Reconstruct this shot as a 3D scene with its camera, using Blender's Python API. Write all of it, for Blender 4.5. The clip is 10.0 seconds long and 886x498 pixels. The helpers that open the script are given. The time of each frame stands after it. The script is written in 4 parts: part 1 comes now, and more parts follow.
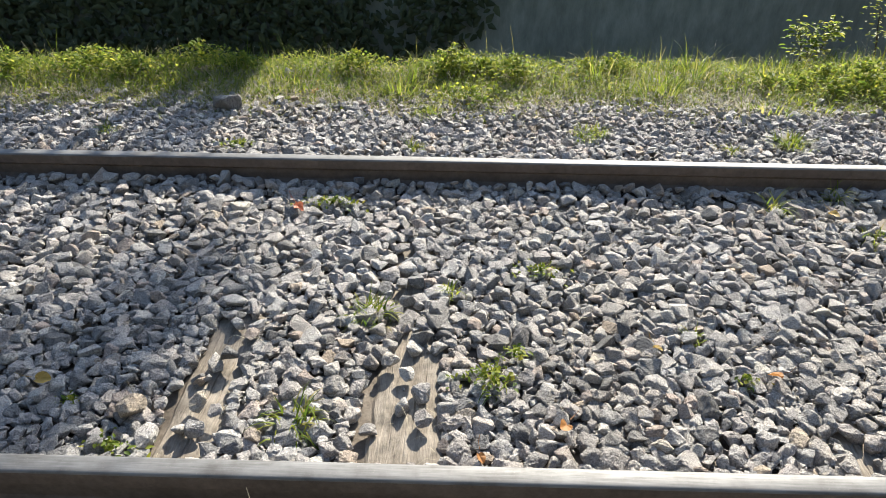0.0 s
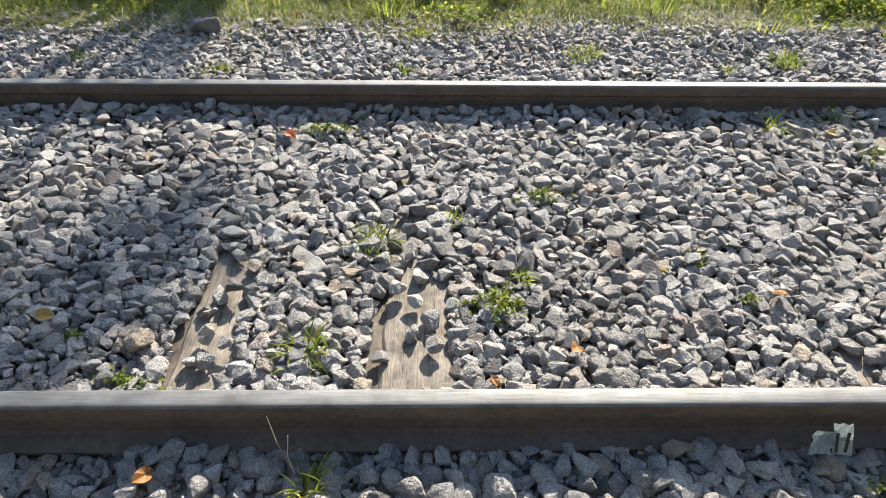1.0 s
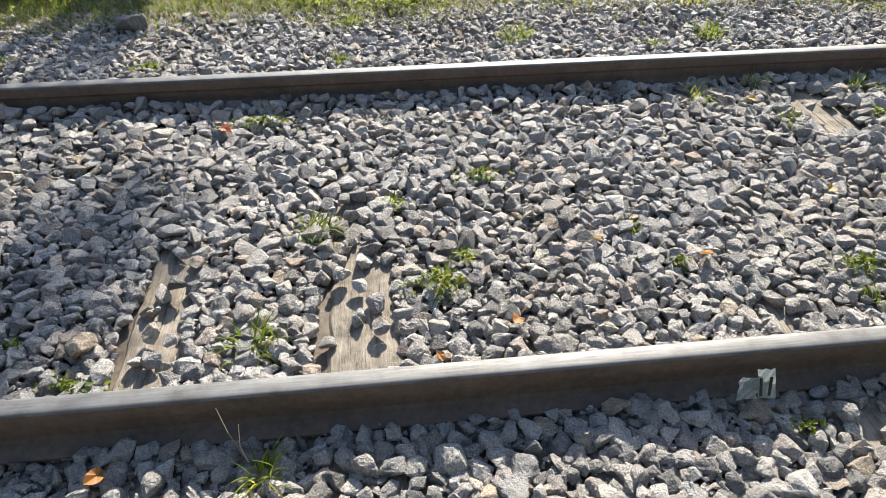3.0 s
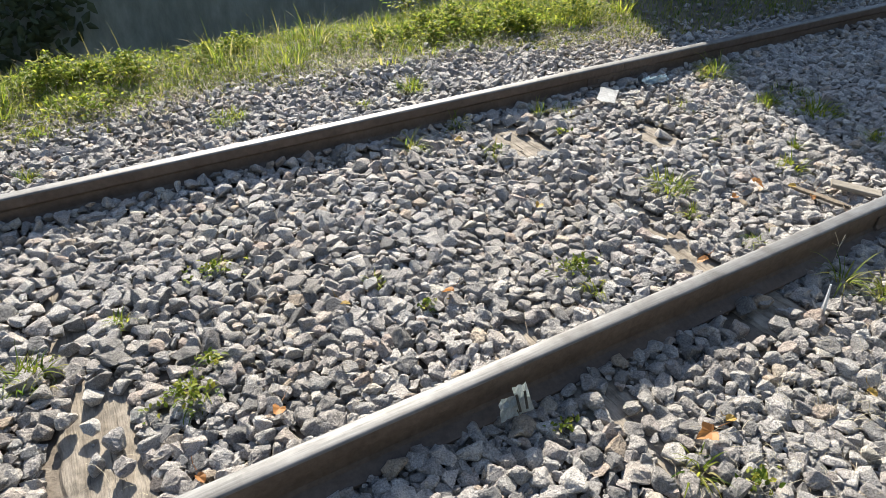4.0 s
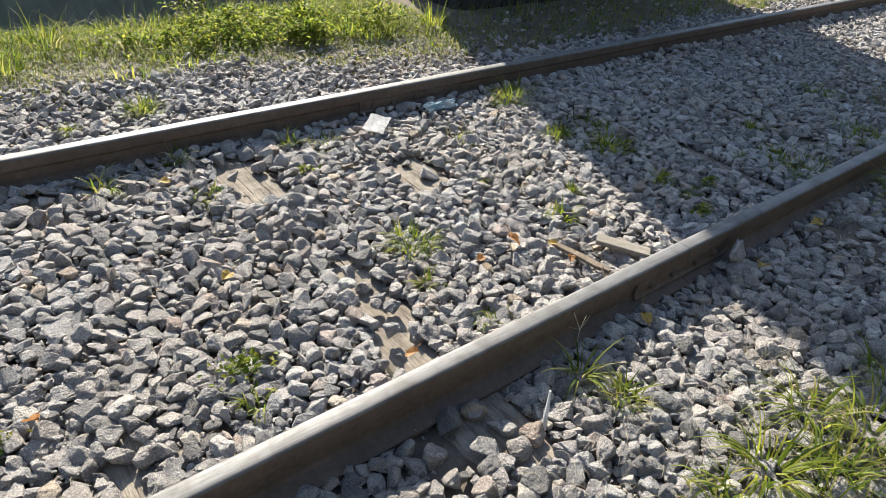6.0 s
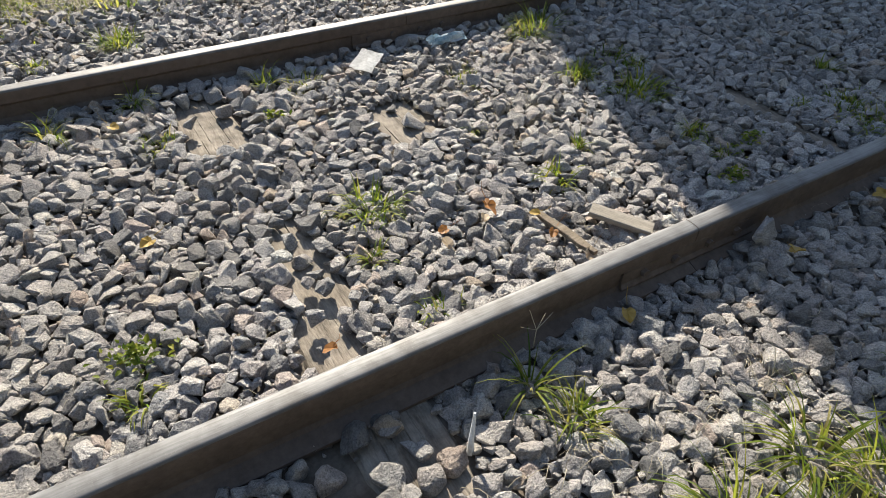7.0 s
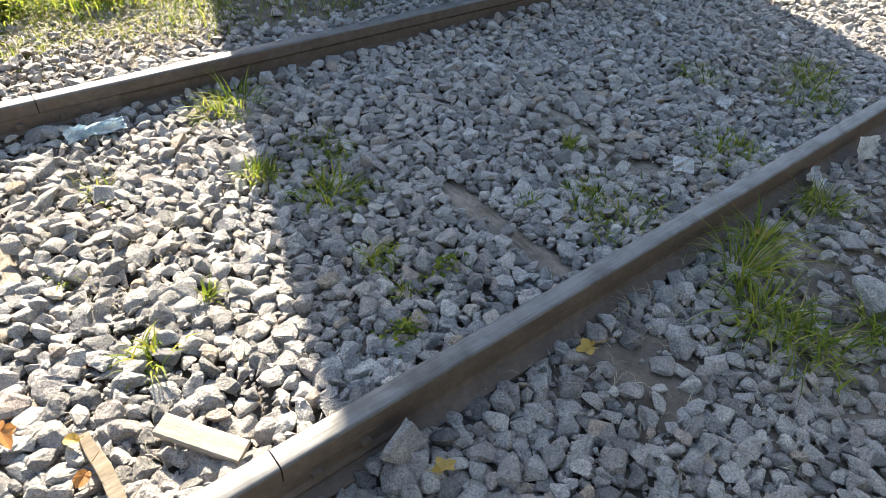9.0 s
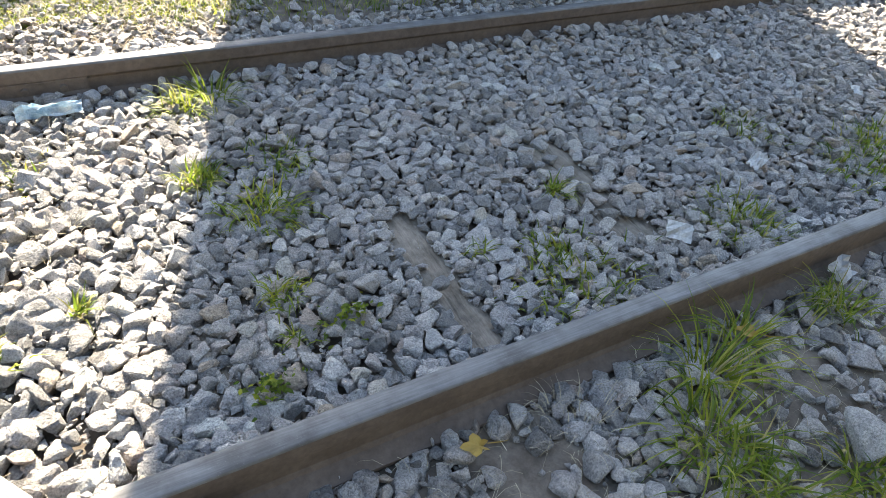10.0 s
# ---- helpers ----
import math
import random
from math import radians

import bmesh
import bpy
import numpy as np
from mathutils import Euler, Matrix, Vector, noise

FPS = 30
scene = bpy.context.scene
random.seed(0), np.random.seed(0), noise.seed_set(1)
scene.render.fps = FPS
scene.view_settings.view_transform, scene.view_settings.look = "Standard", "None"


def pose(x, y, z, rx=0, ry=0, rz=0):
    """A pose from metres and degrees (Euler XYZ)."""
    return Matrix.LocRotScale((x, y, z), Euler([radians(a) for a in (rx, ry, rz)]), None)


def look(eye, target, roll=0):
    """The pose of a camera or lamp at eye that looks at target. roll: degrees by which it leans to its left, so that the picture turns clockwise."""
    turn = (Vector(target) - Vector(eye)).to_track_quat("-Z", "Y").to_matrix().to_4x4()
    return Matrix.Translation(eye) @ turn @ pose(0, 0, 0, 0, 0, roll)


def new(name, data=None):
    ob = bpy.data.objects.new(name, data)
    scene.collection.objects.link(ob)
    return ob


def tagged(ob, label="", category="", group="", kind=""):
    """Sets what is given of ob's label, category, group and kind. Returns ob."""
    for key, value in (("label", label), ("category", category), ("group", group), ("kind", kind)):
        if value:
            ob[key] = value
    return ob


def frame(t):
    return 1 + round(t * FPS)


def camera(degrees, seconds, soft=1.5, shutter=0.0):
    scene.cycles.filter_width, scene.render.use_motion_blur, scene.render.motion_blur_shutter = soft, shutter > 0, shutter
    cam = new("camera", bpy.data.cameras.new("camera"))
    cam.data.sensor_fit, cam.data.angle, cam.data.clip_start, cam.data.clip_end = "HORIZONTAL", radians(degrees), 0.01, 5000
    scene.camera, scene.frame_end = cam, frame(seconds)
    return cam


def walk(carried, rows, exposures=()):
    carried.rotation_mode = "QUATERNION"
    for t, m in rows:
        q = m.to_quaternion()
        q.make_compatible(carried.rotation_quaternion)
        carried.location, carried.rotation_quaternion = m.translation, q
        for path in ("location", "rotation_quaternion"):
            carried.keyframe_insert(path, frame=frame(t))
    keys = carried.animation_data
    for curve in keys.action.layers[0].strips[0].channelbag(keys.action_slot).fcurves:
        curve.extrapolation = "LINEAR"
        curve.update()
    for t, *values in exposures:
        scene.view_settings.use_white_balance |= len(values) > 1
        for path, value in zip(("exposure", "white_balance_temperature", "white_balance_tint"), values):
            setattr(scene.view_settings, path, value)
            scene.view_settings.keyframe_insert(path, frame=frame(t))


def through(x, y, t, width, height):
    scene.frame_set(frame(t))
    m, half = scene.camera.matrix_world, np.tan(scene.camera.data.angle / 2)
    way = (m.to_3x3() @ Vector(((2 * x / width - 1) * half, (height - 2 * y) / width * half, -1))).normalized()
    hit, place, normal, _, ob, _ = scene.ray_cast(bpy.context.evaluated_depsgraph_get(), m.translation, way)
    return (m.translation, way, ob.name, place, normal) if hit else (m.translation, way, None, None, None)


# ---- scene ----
cam = camera(68.6, 10.0, 0.5)
PATH = [
    (0, (0.371, -1.873, 1.451), (0.338, -0.204, 0.348), 0.6),
    (0.5, (0.31, -1.861, 1.454), (0.333, -0.196, 0.345), 1.5),
    (0.8, (0.316, -1.838, 1.44), (0.33, -0.256, 0.217), 0.6),
    (1, (0.283, -1.854, 1.423), (0.321, -0.314, 0.148), 0.9),
    (1.5, (0.288, -1.859, 1.427), (0.329, -0.337, 0.13), -0.3),
    (2, (0.289, -1.882, 1.428), (0.345, -0.354, 0.138), -0.6),
    (2.2, (0.298, -1.889, 1.433), (0.377, -0.363, 0.141), -0.2),
    (3.3, (0.337, -1.9, 1.436), (0.597, -0.408, 0.128), -0.9),
    (3.5, (0.379, -1.882, 1.42), (0.748, -0.39, 0.14), -2.2),
    (3.6, (0.433, -1.937, 1.392), (0.89, -0.413, 0.183), -2.8),
    (3.8, (0.446, -1.89, 1.412), (1.131, -0.459, 0.193), -0.5),
    (4, (0.471, -1.901, 1.433), (1.296, -0.483, 0.288), 0.3),
    (4.5, (0.661, -1.957, 1.423), (1.5, -0.517, 0.317), 2.2),
    (5, (0.887, -2.003, 1.406), (1.853, -0.633, 0.317), 0.6),
    (5.5, (1.111, -1.899, 1.353), (2.218, -0.636, 0.266), 3.6),
    (5.7, (1.239, -1.818, 1.346), (2.395, -0.589, 0.272), 5.7),
    (6.8, (1.818, -1.751, 1.29), (2.541, -0.434, -0.03), 2.1),
    (7, (1.925, -1.715, 1.278), (2.738, -0.448, -0.039), 2.7),
    (7.5, (2.228, -1.591, 1.28), (3.126, -0.346, -0.003), 3.8),
    (8, (2.487, -1.562, 1.275), (3.354, -0.348, -0.058), 2.6),
    (8.1, (2.535, -1.6, 1.257), (3.435, -0.336, -0.005), 4.4),
    (8.5, (2.824, -1.638, 1.293), (3.771, -0.444, -0.003), 3.7),
    (8.8, (2.972, -1.597, 1.275), (3.939, -0.452, -0.049), 3.0),
    (9, (3.065, -1.564, 1.271), (4.093, -0.428, -0.014), 5.0),
    (9.2, (3.131, -1.489, 1.336), (4.128, -0.333, 0.044), 6.2),
    (9.5, (3.26, -1.507, 1.271), (4.202, -0.289, -0.005), 4.5),
    (9.8, (3.471, -1.558, 1.259), (4.282, -0.245, -0.012), 2.9),
    (10, (3.577, -1.575, 1.238), (4.408, -0.302, -0.06), 7.4),
]
EXPOSURES = [(0.0, 1.49, 6480, 7), (5.7, 1.42, 6500, 8), (6.8, 1.22, 6620, 8), (8.1, 1.25, 6780, 9), (8.8, 2.12, 7020, 8), (9.2, 2.62, 7120, 8), (10.0, 2.83, 7150, 8)]
walk(cam, [(t, look(eye, target, roll)) for t, eye, target, roll in PATH], EXPOSURES)

# ---- world and sun ----
SUN_EL, SUN_AZ = radians(33.0), math.atan2(0.313, 0.95)      # azimuth from +y towards +x
TO_SUN = Vector((math.sin(SUN_AZ) * math.cos(SUN_EL), math.cos(SUN_AZ) * math.cos(SUN_EL), math.sin(SUN_EL)))
world = bpy.data.worlds.new("sky")
scene.world = world
world.use_nodes = True
wn = world.node_tree
sky = wn.nodes.new("ShaderNodeTexSky")
sky.sky_type, sky.sun_disc, sky.sun_elevation, sky.sun_rotation = "NISHITA", False, SUN_EL, SUN_AZ
wn.nodes["Background"].inputs["Strength"].default_value = 0.098
wn.links.new(sky.outputs["Color"], wn.nodes["Background"].inputs["Color"])
sun_data = bpy.data.lights.new("sun", "SUN")
sun_data.energy, sun_data.angle, sun_data.color = 5.0, radians(0.55), (1.0, 0.915, 0.79)
sun = new("sun", sun_data)
sun.matrix_world = look(TO_SUN * 30, (0, 0, 0))


# ---- materials ----
def material(name, rough=0.8, metal=0.0, spec=0.3):
    m = bpy.data.materials.new(name)
    m.use_nodes = True
    b = m.node_tree.nodes["Principled BSDF"]
    b.inputs["Roughness"].default_value, b.inputs["Metallic"].default_value = rough, metal
    b.inputs["Specular IOR Level"].default_value = spec
    return m, m.node_tree, b


def node(nt, kind, **values):
    n = nt.nodes.new(kind)
    for k, v in values.items():
        n.inputs[k.replace("_", " ")].default_value = v
    return n


def noise_of(nt, scale, detail=4.0, rough=0.6, vec=None):
    n = node(nt, "ShaderNodeTexNoise", Scale=scale, Detail=detail, Roughness=rough)
    if vec is None:
        vec = nt.nodes.new("ShaderNodeTexCoord").outputs["Object"]
    nt.links.new(vec, n.inputs["Vector"])
    return n.outputs["Fac"]


def ramp(nt, fac, stops):
    r = nt.nodes.new("ShaderNodeValToRGB")
    el = r.color_ramp.elements
    while len(el) < len(stops):
        el.new(0.5)
    for e, (p, c) in zip(el, stops):
        e.position, e.color = p, (*c, 1)
    nt.links.new(fac, r.inputs["Fac"])
    return r.outputs["Color"]


def mix(nt, fac, a, b, blend="MIX"):
    m = nt.nodes.new("ShaderNodeMix")
    m.data_type, m.blend_type = "RGBA", blend
    for sock, v in ((m.inputs[0], fac), (m.inputs[6], a), (m.inputs[7], b)):
        if isinstance(v, (float, int)):
            sock.default_value = v
        elif isinstance(v, tuple):
            sock.default_value = (*v, 1)
        else:
            nt.links.new(v, sock)
    return m.outputs[2]


def bump(nt, bsdf, height, strength=0.5, dist=0.003):
    b = node(nt, "ShaderNodeBump", Strength=strength, Distance=dist)
    nt.links.new(height, b.inputs["Height"])
    nt.links.new(b.outputs["Normal"], bsdf.inputs["Normal"])


def stone_material(name, single):
    m, nt, b = material(name, 0.88, 0, 0.25)
    if single:
        info = nt.nodes.new("ShaderNodeObjectInfo")
        pick = info.outputs["Random"]
    else:
        pick = nt.nodes.new("ShaderNodeNewGeometry").outputs["Random Per Island"]
    base = ramp(nt, pick, [(0.0, (0.176, 0.175, 0.176)), (0.2, (0.277, 0.272, 0.271)), (0.4, (0.368, 0.344, 0.334)), (0.55, (0.357, 0.355, 0.355)), (0.75, (0.420, 0.401, 0.388)), (0.88, (0.490, 0.479, 0.465)),
                           (0.95, (0.372, 0.317, 0.289)), (0.98, (0.415, 0.350, 0.280)), (1.0, (0.510, 0.515, 0.494))])
    place = nt.nodes.new("ShaderNodeNewGeometry").outputs["Position"]
    grain = noise_of(nt, 210.0, 6.0, 0.8, place)
    patch = noise_of(nt, 42.0, 5.0, 0.65, place)
    col = mix(nt, 0.68, base, ramp(nt, grain, [(0.38, (0.38, 0.38, 0.39)), (0.48, (0.95, 0.95, 0.95)), (0.62, (1.55, 1.53, 1.5))]), "MULTIPLY")
    col = mix(nt, 0.55, col, ramp(nt, patch, [(0.34, (0.58, 0.58, 0.60)), (0.52, (1.0, 0.99, 0.97)), (0.68, (1.3, 1.25, 1.16))]), "MULTIPLY")
    dust = noise_of(nt, 1.7, 5.0, 0.6, place)
    col = mix(nt, ramp(nt, dust, [(0.42, (0, 0, 0)), (0.62, (0.6, 0.6, 0.6))]), col, mix(nt, 1.0, col, (0.92, 0.87, 0.80), "MULTIPLY"))
    nt.links.new(col, b.inputs["Base Color"])
    mixed = nt.nodes.new("ShaderNodeMath")
    mixed.operation = "ADD"
    nt.links.new(grain, mixed.inputs[0])
    nt.links.new(patch, mixed.inputs[1])
    chips = node(nt, "ShaderNodeTexVoronoi", Scale=75.0)
    chips.feature = "DISTANCE_TO_EDGE"
    warp = nt.nodes.new("ShaderNodeMixRGB")
    warp.blend_type = "ADD"
    warp.inputs[0].default_value = 0.02
    nt.links.new(place, warp.inputs[1])
    wn_ = node(nt, "ShaderNodeTexNoise", Scale=60.0, Detail=3.0)
    nt.links.new(place, wn_.inputs["Vector"])
    nt.links.new(wn_.outputs["Color"], warp.inputs[2])
    nt.links.new(warp.outputs[0], chips.inputs["Vector"])
    edge = node(nt, "ShaderNodeMath")
    edge.operation = "MULTIPLY_ADD"
    edge.inputs[1].default_value = 0.9
    nt.links.new(chips.outputs["Distance"], edge.inputs[0])
    nt.links.new(mixed.outputs[0], edge.inputs[2])
    bump(nt, b, edge.outputs[0], 1.0, 0.009)
    return m


def leaf_material(name, stops, through=0.5, rough=0.55):
    """A thin leaf: each blade has its own tone and lets some light through."""
    m, nt, b = material(name, rough, 0, 0.35)
    pick = nt.nodes.new("ShaderNodeNewGeometry").outputs["Random Per Island"]
    col = mix(nt, 0.5, ramp(nt, pick, stops), ramp(nt, noise_of(nt, 40.0), [(0.3, (0.6, 0.6, 0.6)), (0.7, (1.3, 1.3, 1.2))]), "MULTIPLY")
    nt.links.new(col, b.inputs["Base Color"])
    tr = nt.nodes.new("ShaderNodeBsdfTranslucent")
    nt.links.new(col, tr.inputs["Color"])
    mx = nt.nodes.new("ShaderNodeMixShader")
    mx.inputs[0].default_value = through
    nt.links.new(b.outputs[0], mx.inputs[1])
    nt.links.new(tr.outputs[0], mx.inputs[2])
    nt.links.new(mx.outputs[0], nt.nodes["Material Output"].inputs["Surface"])
    return m


def plain(name, stops, scale, rough=0.8, metal=0.0, bump_mm=1.0, stretch=(1, 1, 1), spec=0.3, detail=6.0, dirt=0.0):
    """A surface with large stains and fine grain, at real size."""
    m, nt, b = material(name, rough, metal, spec)
    tc = nt.nodes.new("ShaderNodeTexCoord").outputs["Object"]
    mp = nt.nodes.new("ShaderNodeMapping")
    mp.inputs["Scale"].default_value = stretch
    nt.links.new(tc, mp.inputs["Vector"])
    f = noise_of(nt, scale, detail, 0.65, mp.outputs[0])
    g = noise_of(nt, scale * 7.0, 4.0, 0.7, mp.outputs[0])
    col = mix(nt, 0.6, ramp(nt, f, stops), ramp(nt, g, [(0.3, (0.6, 0.6, 0.6)), (0.7, (1.3, 1.3, 1.3))]), "MULTIPLY")
    if dirt:
        d = noise_of(nt, 13.0, 7.0, 0.7, tc)
        col = mix(nt, dirt, col, ramp(nt, d, [(0.36, (0.42, 0.42, 0.43)), (0.5, (0.85, 0.85, 0.86)), (0.62, (1.1, 1.1, 1.12))]), "MULTIPLY")
    nt.links.new(col, b.inputs["Base Color"])
    bump(nt, b, g, 0.6, bump_mm * 0.001)
    return m


STONE = stone_material("ballast_stone", False)
STONE_ONE = stone_material("ballast_stone_single", True)
SOIL = plain("soil", [(0.3, (0.075, 0.061, 0.049)), (0.55, (0.145, 0.122, 0.099)), (0.75, (0.225, 0.196, 0.163))], 9.0, 0.95, bump_mm=8)
WOOD = plain("weathered_sleeper_wood", [(0.3, (0.10, 0.084, 0.067)), (0.42, (0.22, 0.188, 0.15)), (0.6, (0.29, 0.253, 0.206)), (0.8, (0.36, 0.325, 0.275))], 5.0, 0.85, bump_mm=9, stretch=(6, 0.9, 3), dirt=0.8)
LATH = plain("pale_lath_wood", [(0.3, (0.20, 0.175, 0.14)), (0.55, (0.27, 0.242, 0.198)), (0.8, (0.34, 0.31, 0.262))], 6.0, 0.7, bump_mm=2, stretch=(1, 8, 4))
SPLINTER = plain("splintered_wood", [(0.3, (0.10, 0.078, 0.055)), (0.55, (0.18, 0.145, 0.106)), (0.8, (0.27, 0.23, 0.18))], 8.0, 0.85, bump_mm=4, stretch=(9, 1, 3))
RUST = plain("brown_rail_rust", [(0.3, (0.095, 0.074, 0.062)), (0.55, (0.125, 0.098, 0.081)), (0.8, (0.165, 0.13, 0.106))], 6.0, 0.75, 0.0, 0.5, (1, 1, 1), 0.25)
STEEL, nt, b = material("worn_running_steel", 0.6, 0.35, 0.3)
tc = nt.nodes.new("ShaderNodeTexCoord").outputs["Object"]
mp = nt.nodes.new("ShaderNodeMapping")
mp.inputs["Scale"].default_value = (1.2, 22.0, 1.0)
nt.links.new(tc, mp.inputs["Vector"])
streak = noise_of(nt, 9.0, 6.0, 0.6, mp.outputs[0])
speck = noise_of(nt, 260.0, 3.0, 0.6)
blotch = noise_of(nt, 11.0, 4.0, 0.6)
col = mix(nt, 0.7, ramp(nt, streak, [(0.3, (0.115, 0.114, 0.114)), (0.5, (0.148, 0.148, 0.149)), (0.7, (0.18, 0.182, 0.185))]), ramp(nt, blotch, [(0.34, (0.55, 0.52, 0.49)), (0.5, (0.95, 0.94, 0.93)), (0.66, (1.2, 1.2, 1.2))]), "MULTIPLY")
col = mix(nt, ramp(nt, speck, [(0.62, (0, 0, 0)), (0.72, (0.4, 0.4, 0.4))]), col, (0.25, 0.24, 0.22))
nt.links.new(col, b.inputs["Base Color"])
nt.links.new(ramp(nt, streak, [(0.3, (0.66, 0.66, 0.66)), (0.7, (0.54, 0.54, 0.54))]), b.inputs["Roughness"])
bump(nt, b, streak, 0.3, 0.0003)
GRASS = leaf_material("grass_blade", [(0.0, (0.06, 0.115, 0.014)), (0.35, (0.15, 0.215, 0.024)), (0.75, (0.28, 0.315, 0.042)), (0.9, (0.35, 0.33, 0.085)), (1.0, (0.44, 0.38, 0.20))], 0.66)
FRESH = leaf_material("fresh_green_leaf", [(0.0, (0.08, 0.14, 0.02)), (0.5, (0.21, 0.27, 0.036)), (0.85, (0.38, 0.40, 0.06)), (1.0, (0.44, 0.40, 0.06))], 0.68)
DARKLEAF = leaf_material("dark_leaf", [(0.0, (0.035, 0.05, 0.022)), (0.6, (0.055, 0.075, 0.034)), (1.0, (0.085, 0.105, 0.05))], 0.25)
STRAW = leaf_material("dry_straw", [(0.0, (0.22, 0.185, 0.13)), (0.5, (0.38, 0.335, 0.245)), (1.0, (0.52, 0.475, 0.37))], 0.25, 0.7)
ORANGE = leaf_material("orange_dead_leaf", [(0.0, (0.30, 0.12, 0.035)), (0.5, (0.34, 0.15, 0.05)), (1.0, (0.38, 0.18, 0.06))], 0.35)
YELLOW = leaf_material("yellow_dead_leaf", [(0.0, (0.36, 0.23, 0.045)), (1.0, (0.42, 0.29, 0.08))], 0.35)
TAN = leaf_material("tan_dead_leaf", [(0.0, (0.38, 0.29, 0.20)), (1.0, (0.46, 0.36, 0.25))], 0.3)
RED = leaf_material("red_dead_leaf", [(0.0, (0.48, 0.13, 0.07)), (1.0, (0.52, 0.17, 0.09))], 0.35)
PAPER = plain("dirty_white_paper", [(0.3, (0.58, 0.58, 0.57)), (0.6, (0.74, 0.74, 0.73)), (0.8, (0.8, 0.8, 0.79))], 12.0, 0.7, bump_mm=1)
FOIL = plain("blue_white_film", [(0.35, (0.22, 0.36, 0.48)), (0.5, (0.48, 0.60, 0.68)), (0.65, (0.72, 0.76, 0.78))], 26.0, 0.4, bump_mm=2)
GREYFOIL = plain("grey_green_wrapper", [(0.3, (0.34, 0.39, 0.39)), (0.55, (0.50, 0.54, 0.54)), (0.8, (0.64, 0.66, 0.65))], 24.0, 0.45, bump_mm=2)
BLACK = plain("black_print", [(0.3, (0.015, 0.015, 0.015)), (0.8, (0.035, 0.035, 0.035))], 10.0, 0.5)
BARK = plain("tree_bark", [(0.3, (0.05, 0.04, 0.03)), (0.7, (0.13, 0.10, 0.075))], 7.0, 0.95, bump_mm=9, stretch=(3, 3, 0.6))
# back wall concrete, base lightened to stand in for lens haze
CONCRETE = plain("old_green_grey_concrete_hazed", [(0.3, (0.17, 0.19, 0.16)), (0.55, (0.24, 0.265, 0.225)), (0.8, (0.31, 0.33, 0.285))], 1.6, 0.92, bump_mm=3, stretch=(1, 1, 0.35))
# dull dark tone for the added south wall, so it bounces little light
SKY_BLOCK_DARK = plain("dark_sky_block", [(0.3, (0.045, 0.05, 0.045)), (0.7, (0.09, 0.095, 0.085))], 1.5, 0.95)
BOARD = plain("dark_tarred_board", [(0.3, (0.022, 0.022, 0.021)), (0.6, (0.045, 0.044, 0.041)), (0.8, (0.075, 0.072, 0.066))], 4.0, 0.85, bump_mm=2, stretch=(6, 6, 0.5))
ROOFING = plain("roofing_felt", [(0.3, (0.05, 0.05, 0.05)), (0.8, (0.10, 0.10, 0.10))], 6.0, 0.95)


# ---- mesh helpers ----
def mesh_from(name, verts, faces, mats=(), flat=True, index=None):
    """verts: n x 3, faces: m x k with one k for all."""
    verts, faces = np.asarray(verts, np.float32), np.asarray(faces, np.int32)
    me = bpy.data.meshes.new(name)
    me.vertices.add(len(verts))
    me.vertices.foreach_set("co", verts.ravel())
    k = faces.shape[1]
    me.loops.add(faces.size)
    me.loops.foreach_set("vertex_index", faces.ravel())
    me.polygons.add(len(faces))
    me.polygons.foreach_set("loop_start", np.arange(len(faces), dtype=np.int32) * k)
    for m in mats:
        me.materials.append(m)
    if index is not None:
        me.polygons.foreach_set("material_index", np.asarray(index, np.int32))
    me.update(calc_edges=True)
    if flat:
        me.shade_flat()
    else:
        me.shade_smooth()
    return me


def part(name, bm, mat, parent=None, label=""):
    """Links a bmesh as one mesh object under a thing."""
    me = bpy.data.meshes.new(name)
    bmesh.ops.recalc_face_normals(bm, faces=bm.faces)
    bm.to_mesh(me)
    bm.free()
    me.materials.append(mat)
    ob = new(name, me)
    ob.parent = parent
    return tagged(ob, label)


def box(x0, x1, y0, y1, z0, z1, bevel=0.004):
    bm = bmesh.new()
    bmesh.ops.create_cube(bm, size=1, matrix=Matrix.Translation(((x0 + x1) / 2, (y0 + y1) / 2, (z0 + z1) / 2)) @ Matrix.Diagonal((x1 - x0, y1 - y0, z1 - z0, 1)))
    if bevel:
        bmesh.ops.bevel(bm, geom=bm.edges[:], offset=bevel, segments=2, affect="EDGES")
    return bm


def smooth(a, b, x):
    t = np.clip((x - a) / (b - a), 0, 1)
    return t * t * (3 - 2 * t)


def wob(x, y, s, k=0.0):
    """A cheap smooth wobble between -1 and 1."""
    return (np.sin(x * s + 1.7 * k) * np.cos(y * s * 1.13 - k) + np.sin((x + y) * s * 0.61 + 2.1 + k) * np.cos((x - y) * s * 0.83 + k)) / 2


# ---- ground ----
def ground_z(x, y):
    z = -0.014 + 0.005 * wob(x, y, 9.0)
    near = smooth(-1.2, -1.7, y)                       # soil beside the track
    z = z + near * (0.024 + 0.012 * wob(x, y, 5.0, 1))
    z = z + smooth(3.92, 4.1, x) * smooth(-0.94, -1.02, y) * (0.026 + 0.006 * wob(x, y, 14.0, 4)) * (1 - near)   # soil over the sleeper ends
    bank = smooth(1.2, 1.95, y)
    z = z + bank * (0.035 + 0.02 * wob(x, y, 3.5, 2))
    brink = 2.5 + 0.2 * smooth(2.0, 3.4, x) + 0.65 * smooth(4.8, 5.2, x)
    z = z - smooth(brink, brink + 1.1, y) * 0.95
    return z


